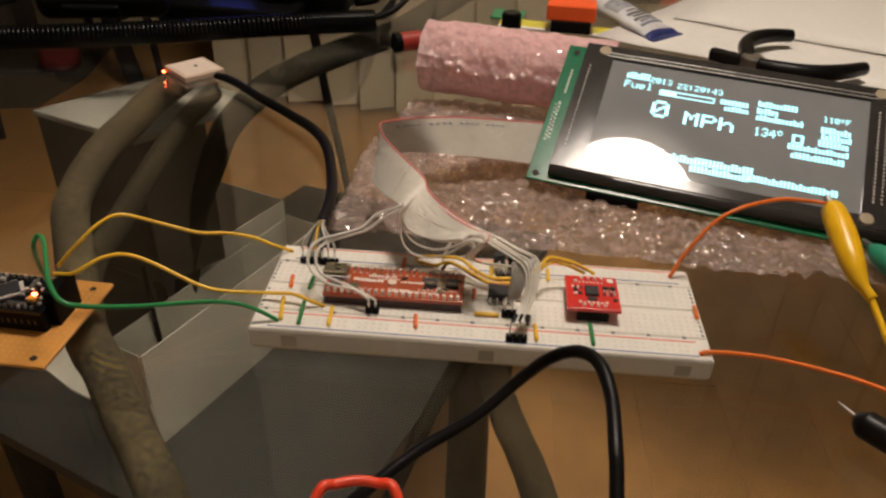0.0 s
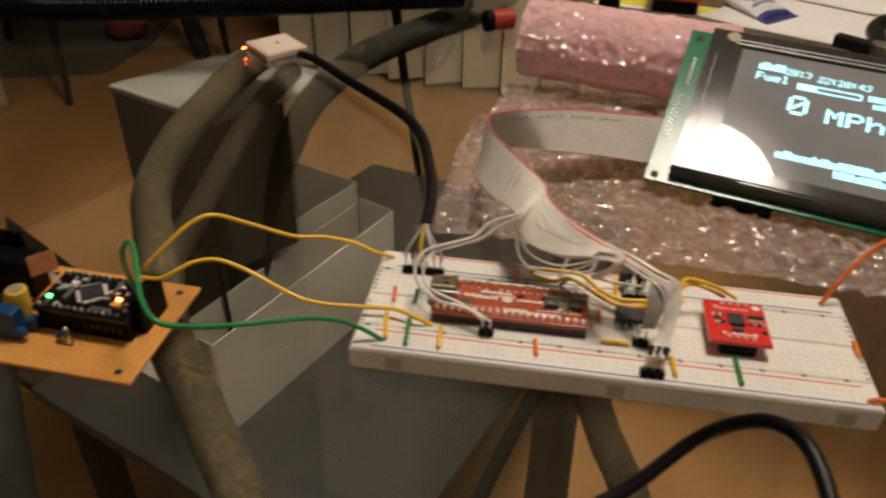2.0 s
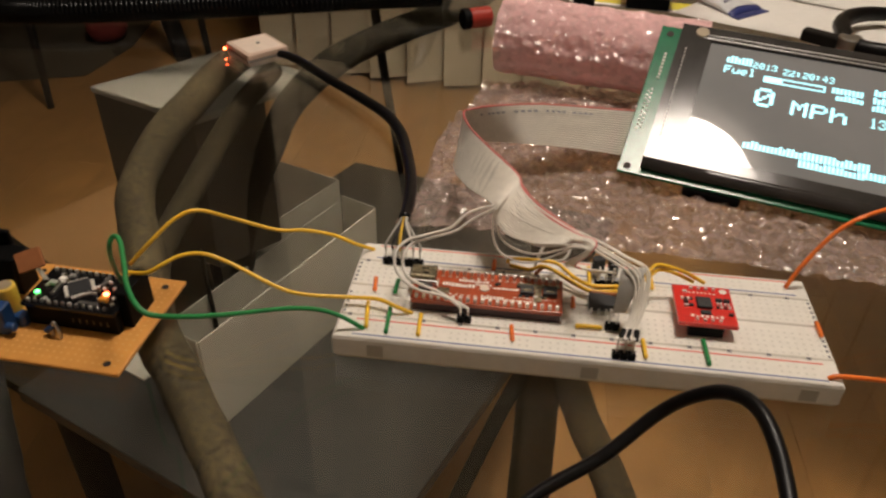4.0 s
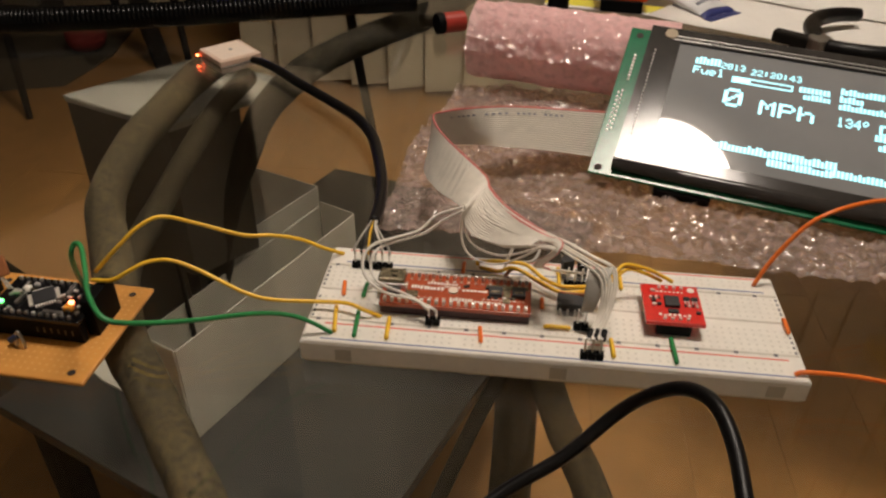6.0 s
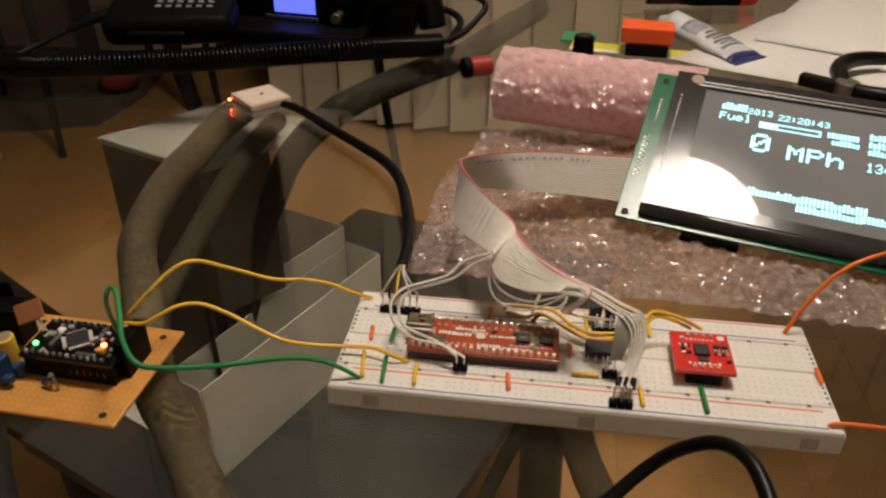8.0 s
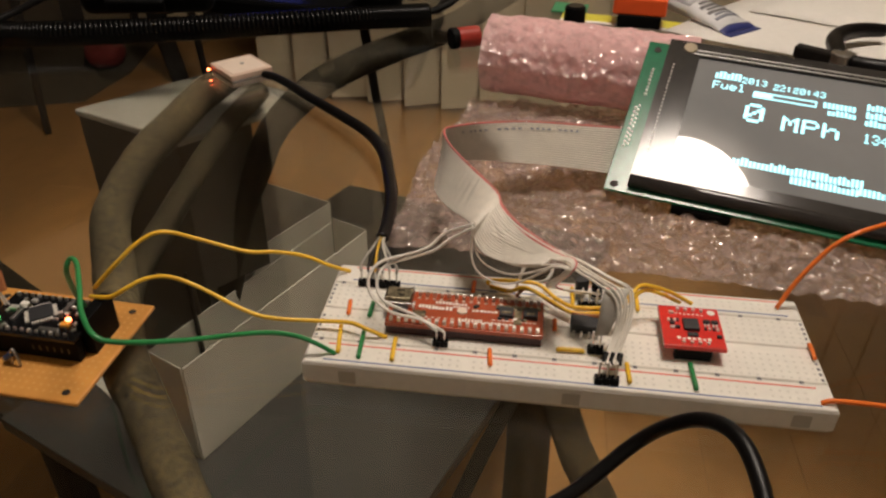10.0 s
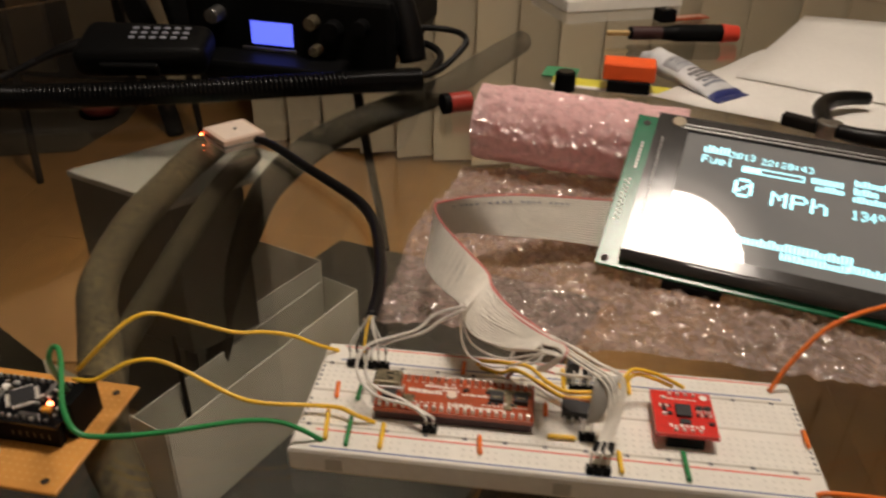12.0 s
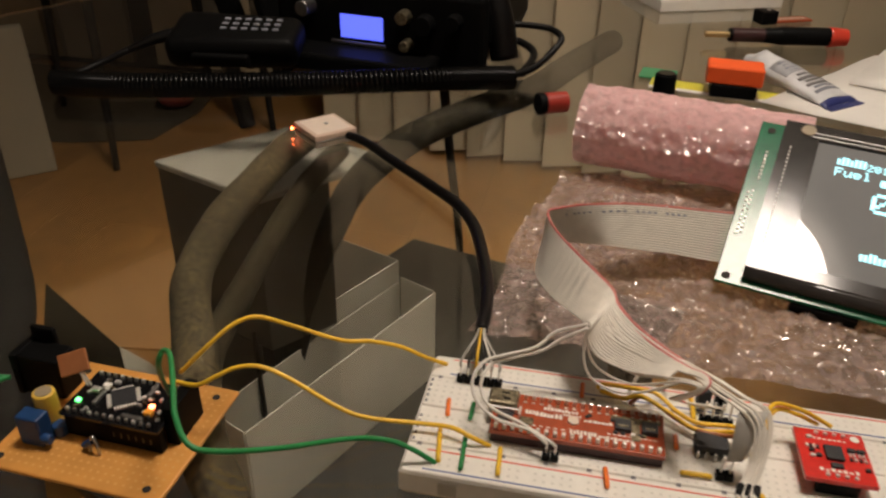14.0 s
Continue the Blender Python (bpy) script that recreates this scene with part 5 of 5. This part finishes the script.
part("boot", sweep([(0.2220, 0.0760, 0.0335), (0.2222, 0.0720, 0.0320), (0.2228, 0.0600, 0.0285), (0.2232, 0.0480, 0.0245), (0.2250, 0.0400, 0.0200), (0.2285, 0.0345, 0.0165)], lambda t: 0.0022 + 0.0036 * math.sin(min(1, t * 1.15) * math.pi) ** 0.8 * (1 - 0.35 * t), seg=18, steps=8), "clip", clip, smooth=True)
part("jaw", cyl((0.2212, 0.0800, 0.0345), (0.2222, 0.0740, 0.0325), 0.0012, 0.0018, seg=12), "steel", clip, "metal jaws")
part("cord", sweep([(0.2280, 0.0350, 0.0167), (0.2305, 0.0260, 0.0110), (0.233, 0.015, 0.006), (0.24, -0.01, 0.002)], 0.0014, seg=10), "clip", clip, smooth=True)
gclip = thing("alligator_clip", "green vinyl alligator clip lying behind the display corner", "clip")
part("boot", sweep([(0.2480, 0.0820, 0.010), (0.2500, 0.0740, 0.010), (0.2560, 0.0620, 0.008), (0.262, 0.053, 0.006)], lambda t: 0.002 + 0.0032 * math.sin(min(1, t * 1.1) * math.pi) ** 0.8, seg=16), "green_boot", gclip, smooth=True)
part("jaw", cyl((0.2465, 0.0880, 0.010), (0.2482, 0.0810, 0.010), 0.001, 0.0018, seg=12), "steel", gclip)


# ---- radio, microphone and coiled cord ----
radio = thing("radio", "black two-way radio with a glowing blue display", "radio", frame_m((-0.150, 0.4000, 0.0), (0.985, -0.15, 0), (0.15, 0.985, 0)))
part("body", box(-0.045, 0.115, 0.004, 0.140, 0.006, 0.056, 0.016), "black", radio, smooth=False)
part("face", box(-0.048, 0.118, -0.004, 0.006, 0.003, 0.058, 0.0045), "black", radio)
part("screen", box(0.0060, 0.0400, -0.0050, -0.0038, 0.0195, 0.0365, 0.0004), "glow_blue", radio, "lit blue screen")
part("screen_frame", box(-0.002, 0.042, -0.0058, -0.0036, 0.0145, 0.0172, 0.0005), "steel", radio)
part("knob", cyl((-0.019, -0.004, 0.040), (-0.019, -0.017, 0.040), 0.0062, 0.0055, seg=28, bevel=0.0008), "steel", radio, "ribbed silver knob", smooth=False)
for x, z, r in ((0.058, 0.040, 0.0052), (0.074, 0.036, 0.0075), (0.096, 0.040, 0.0060), (0.060, 0.020, 0.0045)):
    part("knob", cyl((x, -0.004, z), (x, -0.014, z), r, r * 0.9, seg=22, bevel=0.0006), "tarnish" if r < 0.0055 else "black", radio)
for i in range(5):
    part("button", box(0.000 + 0.0085 * i, 0.0065 + 0.0085 * i, -0.0062, -0.0036, 0.0065, 0.0105, 0.0006), "black", radio)
part("foot", box(-0.035, -0.015, 0.02, 0.12, 0.0, 0.007, 0.001), "black_soft", radio)
part("foot", box(0.085, 0.105, 0.02, 0.12, 0.0, 0.007, 0.001), "black_soft", radio)
part("mounting_tray", box(-0.060, 0.085, -0.036, 0.002, 0.001, 0.014, 0.003), "black", radio)
part("bracket", box(-0.060, -0.052, 0.0, 0.05, 0.0, 0.085, 0.002, m=Matrix.Rotation(radians(-14), 4, "Y")), "black", radio)
part("carry_strap", sweep([(x + 0.150, y - 0.400, z) for x, y, z in ((-0.128, 0.470, 0.058), (-0.108, 0.462, 0.078), (-0.075, 0.452, 0.082), (-0.047, 0.440, 0.062), (-0.033, 0.432, 0.036), (-0.026, 0.428, 0.008))], 0.0105, seg=14), "black_soft", radio, smooth=True)
clamp = thing("belt_clip", "black plastic belt clip standing behind the microphone", "clip", pose(-0.240, 0.430, 0))
part("arm", box(-0.010, 0.010, -0.004, 0.004, 0.0, 0.072, 0.003, m=Matrix.Rotation(radians(-19), 4, "Y")), "black", clamp)
part("jaw", box(-0.016, 0.012, -0.006, 0.010, 0.0, 0.012, 0.003), "black", clamp)
part("pad", box(-0.032, -0.006, -0.006, 0.006, 0.052, 0.064, 0.003), "black", clamp)
mic = thing("hand_microphone", "black hand microphone with a keypad lying by the radio", "microphone", frame_m((-0.2430, 0.3120, 0.0105), (0.985, 0.13, 0.0), (-0.13, 0.985, 0.25)))
bm = box(0, 0.090, 0, 0.050, 0.0, 0.022, 0.008, seg=4)
for v in bm.verts:
    f = v.co.x / 0.090
    v.co.y = 0.025 + (v.co.y - 0.025) * (1.05 - 0.45 * abs(f - 0.30))
part("body", bm, "black", mic, smooth=True)
key_me = mesh("key", box(-0.0020, 0.0020, -0.0013, 0.0013, 0.0, 0.0016, 0.0005), "grey_print", False)
for i in range(6):
    for j in range(3):
        piece("key", key_me, mic, pose(0.038 + 0.0072 * i, 0.022 + 0.0064 * j, 0.0212))
part("talk_bar", box(0.02, 0.06, -0.002, 0.003, 0.006, 0.015, 0.002), "black", mic)
part("hook", cyl((0.05, 0.03, -0.0105), (0.05, 0.03, 0.002), 0.006, seg=18), "black", mic)
part("strain_relief", sweep([(0.004, 0.03, 0.012), (-0.012, 0.024, 0.011), (-0.03, 0.016, 0.006)], lambda t: 0.0055 - 0.003 * t, seg=12), "black_soft", mic, smooth=True)
part("cord", sweep([(-0.03, 0.016, 0.006), (-0.045, 0.006, 0.002), (-0.06, -0.008, 0.000)], 0.0025, seg=10), "black_soft", mic, smooth=True)
coil = thing("coiled_cord", "tightly coiled black microphone cord lying across the glass", "cable")
axis = smooth_path([(-0.305, 0.2790, 0.0085), (-0.262, 0.2840, 0.0085), (-0.192, 0.3030, 0.0085), (-0.124, 0.3260, 0.0085), (-0.052, 0.3530, 0.0085), (-0.011, 0.3660, 0.0085)], 40)
turns, per = 120, 12
hel = []
for k in range(turns * per + 1):
    s = k / (turns * per) * (len(axis) - 1)
    i = min(int(s), len(axis) - 2)
    p = axis[i].lerp(axis[i + 1], s - i)
    d = (axis[i + 1] - axis[i]).normalized()
    side = Vector((-d.y, d.x, 0))
    a = 2 * math.pi * k / per
    hel.append(p + (side * math.cos(a) + Vector((0, 0, 1)) * math.sin(a)) * 0.0068)
part("coil", sweep(hel, 0.0018, seg=7, raw=True), "coil", coil, smooth=True)
part("tail", sweep([(-0.012, 0.366, 0.010), (0.002, 0.380, 0.013), (0.014, 0.398, 0.022), (0.017, 0.405, 0.028), (0.008, 0.415, 0.031), (-0.012, 0.417, 0.032), (-0.034, 0.415, 0.031)], 0.0024, seg=10), "black_soft", coil, smooth=True)
part("tail", sweep([(-0.006, 0.372, 0.010), (-0.001, 0.398, 0.016), (-0.012, 0.413, 0.020), (-0.036, 0.425, 0.020)], 0.0028, seg=10), "black_soft", coil, smooth=True)

# ---- small things at the back ----
cap = thing("red_capped_pen", "short dark pen stub with a red cap lying on the glass", "pen")
part("cap", cyl((0.0140, 0.3240, 0.0072), (0.0275, 0.3310, 0.0072), 0.0068, seg=24, bevel=0.001), "pen_red", cap, "red cap", smooth=False)
part("tip", cyl((0.0095, 0.3215, 0.0072), (0.0142, 0.3241, 0.0072), 0.0071, seg=24, bevel=0.001), "black", cap)
part("ring", sweep([(0.020 + 0.006 * math.cos(a), 0.345 + 0.006 * math.sin(a), 0.004) for a in (2 * math.pi * k / 12 for k in range(13))], 0.0009, seg=8, steps=3), "steel", cap, smooth=True)
hi = thing("highlighter", "fluorescent orange marker block standing on the cards", "marker", frame_m((0.1180, 0.3830, 0.006), (0.985, -0.09, 0), (0.09, 0.985, 0)))
part("body", box(0, 0.0370, 0, 0.022, 0.0042, 0.0165, 0.0015), "orange_plastic", hi, smooth=False)
part("clip", box(0.004, 0.034, -0.001, 0.018, -0.0042, 0.0042, 0.0005), "black", hi)
glue = thing("glue_tube", "squeezed white metal tube with grey print and a navy end", "tube", frame_m((0.1620, 0.4400, 0.0), (0.052, -0.062, 0), (0.062, 0.052, 0)))
bm = bmesh.new()
rings = []
for i in range(17):
    f = i / 16
    h = 0.0085 * (1 - f) ** 0.6 + 0.0012
    w = 0.0115 + 0.005 * f
    rings.append([bm.verts.new((0.072 * f, w * math.cos(a), max(0.0003, h + h * math.sin(a)) + 0.0010 * noise.noise((f * 7, math.cos(a) * 2, 3)) + 0.0006)) for a in (2 * math.pi * k / 24 for k in range(24))])
for r0, r1 in zip(rings, rings[1:]):
    for k in range(24):
        bm.faces.new((r0[k], r0[(k + 1) % 24], r1[(k + 1) % 24], r1[k]))
bm.faces.new(rings[0])
bm.faces.new(list(reversed(rings[-1])))
bmesh.ops.recalc_face_normals(bm, faces=bm.faces[:])
part("body", bm, "tube", glue, smooth=True)
part("crimp", box(0.071, 0.0775, -0.0165, 0.0165, 0.0006, 0.0030, 0.0005), "navy", glue, "navy crimped end")
part("nozzle", cyl((-0.012, 0, 0.009), (0.001, 0, 0.0095), 0.005, 0.008, seg=18), "tube", glue)


def tube_print(f0, f1, a0, a1, key, name, label):
    """A printed patch lying on the squeezed tube's skin."""
    rows = []
    for i in range(4):
        f = f0 + (f1 - f0) * i / 3
        h, w = 0.0085 * (1 - f) ** 0.6 + 0.0012, 0.0115 + 0.005 * f
        rows.append([(0.072 * f, (w + 0.0003) * math.cos(a), h + (h + 0.0003) * math.sin(a) + 0.0010 * noise.noise((f * 7, math.cos(a) * 2, 3)) + 0.0006) for a in (radians(a0 + (a1 - a0) * k / 6) for k in range(7))])
    part(name, sheet(rows, 0.0002), key, glue, label, smooth=True)


tube_print(0.24, 0.47, 12, 150, "tube_grey", "label_band", "pale grey label band")
for k in range(4):
    tube_print(0.27 + 0.05 * k, 0.29 + 0.05 * k, 30 + 9 * k, 120 - 7 * (k % 2), "grey_print", "printed_mark", "")
for k in range(6):
    tube_print(0.51 + 0.055 * k, 0.54 + 0.055 * k + 0.008 * (k % 2), 18 + 9 * (k % 3), 118 + 14 * (k % 2), "ink" if k < 4 else "grey_print", "printed_mark", "")
tube_print(0.93, 1.0, 5, 175, "navy", "printed_band", "navy printed band")
card = thing("circuit_card", "glossy green and yellow packaging card lying on the glass", "card", frame_m((0.0790, 0.4020, 0.0), (0.985, -0.16, 0), (0.16, 0.985, 0)))
part("green_half", box(-0.006, 0.020, 0.012, 0.036, 0.0004, 0.0016, 0.0003), "card_green", card)
part("yellow_half", box(0.004, 0.092, -0.004, 0.0122, 0.0004, 0.0018, 0.0003), "card_yellow", card)
part("pale_strip", box(0.004, 0.094, -0.0085, -0.0042, 0.0004, 0.0016, 0.0002), "silk", card)
can = thing("black_bottle_cap", "small round black cap standing on the glass", "cap", pose(0.0920, 0.3860, 0))
part("skirt", cyl((0, 0, 0), (0, 0, 0.0135), 0.0078, 0.0074, seg=28, bevel=0.0006), "black", can)
part("dish", cyl((0, 0, 0.0134), (0, 0, 0.0145), 0.0060, seg=28, bevel=0.0004), "black_gloss", can)
sd = thing("screwdriver", "small screwdriver with a black and orange handle and brass shaft", "screwdriver", frame_m((0.1300, 0.5220, 0.008), (0.115, 0.020, 0), (-0.02, 0.115, 0)))
part("shaft", cyl((0, 0, 0), (0.022, 0, 0), 0.0024, seg=14), "gold", sd, "brass shaft")
part("grip", sweep([(0.020, 0, 0), (0.030, 0, 0), (0.058, 0, 0), (0.066, 0, 0), (0.098, 0, 0), (0.102, 0, 0)], lambda t: 0.0055 + 0.0020 * min(1, max(0, (t - 0.3) * 6)), seg=20), "black", sd, smooth=True)
part("collar", cyl((0.022, 0, 0), (0.058, 0, 0), 0.0058, seg=20, bevel=0.0005), "maroon", sd)
part("end_cap", cyl((0.1015, 0, 0), (0.117, 0, 0), 0.0082, 0.0068, seg=22, bevel=0.001), "red_cap", sd, "orange-red end cap")
mod = thing("sensor_module", "tiny red module with a black connector lying on the glass", "circuit board", frame_m((0.190, 0.598, 0.0), (0.9, 0.43, 0), (-0.43, 0.9, 0)))
part("circuit_board", box(0, 0.050, 0, 0.014, 0.0012, 0.0030, 0.0003), "dark_red", mod)
part("connector", box(-0.004, 0.012, -0.001, 0.015, 0.0003, 0.012, 0.0008), "black", mod)
part("screw", cyl((0.006, 0.007, 0.012), (0.006, 0.007, 0.0128), 0.002, seg=14), "metal", mod)
for k in range(5):
    part("solder_pad", box(0.017 + 0.006 * k, 0.021 + 0.006 * k, 0.004, 0.009, 0.003, 0.0036), "ceramic", mod)
tray = thing("white_tray", "white slotted plastic tray lying on the glass", "tray", frame_m((0.0980, 0.6200, 0.0), (0.9, 0.40, 0), (-0.40, 0.9, 0)))
part("rim", box(0, 0.13, 0, 0.010, 0.0, 0.011, 0.001), "tray_white", tray)
part("rim", box(0, 0.010, 0.010, 0.09, 0.0, 0.011, 0.001), "tray_white", tray)
for k in range(5):
    part("slat", box(0.012, 0.13, 0.014 + 0.014 * k, 0.020 + 0.014 * k, 0.001, 0.007, 0.001), "tray_white", tray)
part("well", box(0.010, 0.13, 0.010, 0.09, 0.0006, 0.0020), "tray_white", tray)
holder = thing("small_dark_box", "small dark box lying on the white tray", "box", frame_m((0.1190, 0.6560, 0.0072), (0.95, 0.30, 0), (-0.30, 0.95, 0)))
part("body", box(0, 0.036, 0, 0.016, 0, 0.009, 0.001), "maroon", holder)
part("lid", box(0.001, 0.035, 0.001, 0.015, 0.009, 0.011, 0.0008), "black", holder)
# paper sheets
def paper(name, corners, lift, label):
    a, b, c, d = (Vector((*p, 0)) for p in corners)
    rows = []
    for i in range(9):
        rows.append([a.lerp(b, k / 8).lerp(d.lerp(c, k / 8), i / 8) + Vector((0, 0, lift + 0.0015 * noise.noise((i * 0.5, k * 0.5, lift * 900)))) for k in range(9)])
    single(name, sheet(rows, 0.0002), "paper", label, "paper", "loose sheets", smooth=True)


paper("paper_sheet", [(0.155, 0.378), (0.400, 0.255), (0.52, 0.50), (0.262, 0.515)], 0.0022, "white sheet of paper lying on the glass")
paper("paper_sheet", [(0.222, 0.428), (0.43, 0.330), (0.56, 0.60), (0.330, 0.640)], 0.0042, "white sheet of paper lying on another sheet")
# pliers
pl = thing("pliers", "small pliers with black rubber grips lying on white paper", "pliers")
part("handle", sweep([(0.252, 0.312, 0.012), (0.254, 0.325, 0.0125), (0.258, 0.343, 0.0125), (0.268, 0.358, 0.0125), (0.282, 0.368, 0.012), (0.298, 0.373, 0.011)], lambda t: 0.0045 + 0.0010 * math.sin(3.14 * t), seg=14), "black_soft", pl, "black grip", smooth=True)
part("handle", sweep([(0.256, 0.303, 0.012), (0.268, 0.296, 0.012), (0.287, 0.292, 0.012), (0.308, 0.298, 0.0115), (0.327, 0.309, 0.011)], lambda t: 0.0045 + 0.0010 * math.sin(3.14 * t), seg=14), "black_soft", pl, "black grip", smooth=True)
part("joint", cyl((0.253, 0.308, 0.006), (0.253, 0.308, 0.016), 0.0075, seg=24, bevel=0.001), "steel", pl)
part("jaw", box(-0.028, 0.002, -0.004, 0.004, 0.0, 0.008, 0.0015, m=frame_m((0.252, 0.308, 0.007), (0.82, -0.57, 0), (0.57, 0.82, 0))), "iron", pl)

# ---- oak planks ----
W = 0.095
plank_me = mesh("plank", box(0, W - 0.0004, 0, 1.0, -0.010, 0.0), "wood", False)
floor_ob = bpy.data.objects["floor"]
rnd = random.Random(9)
for i in range(int((RX1 - RX0) / W) + 1):
    y = RY0 - rnd.uniform(0, 0.8)
    while y < RY1 - 0.02:
        end = y + rnd.choice((0.9, 1.3)) - 0.001
        a, b = max(y, RY0), min(end, RY1)
        if b - a > 0.02:
            piece("plank", plank_me, floor_ob, pose(RX0 + W * i, a, FLOOR - 0.0002 * rnd.random()) @ Matrix.Diagonal((1 if RX0 + W * (i + 1) <= RX1 else 0.2, b - a, 1, 1)))
        y = end + 0.001
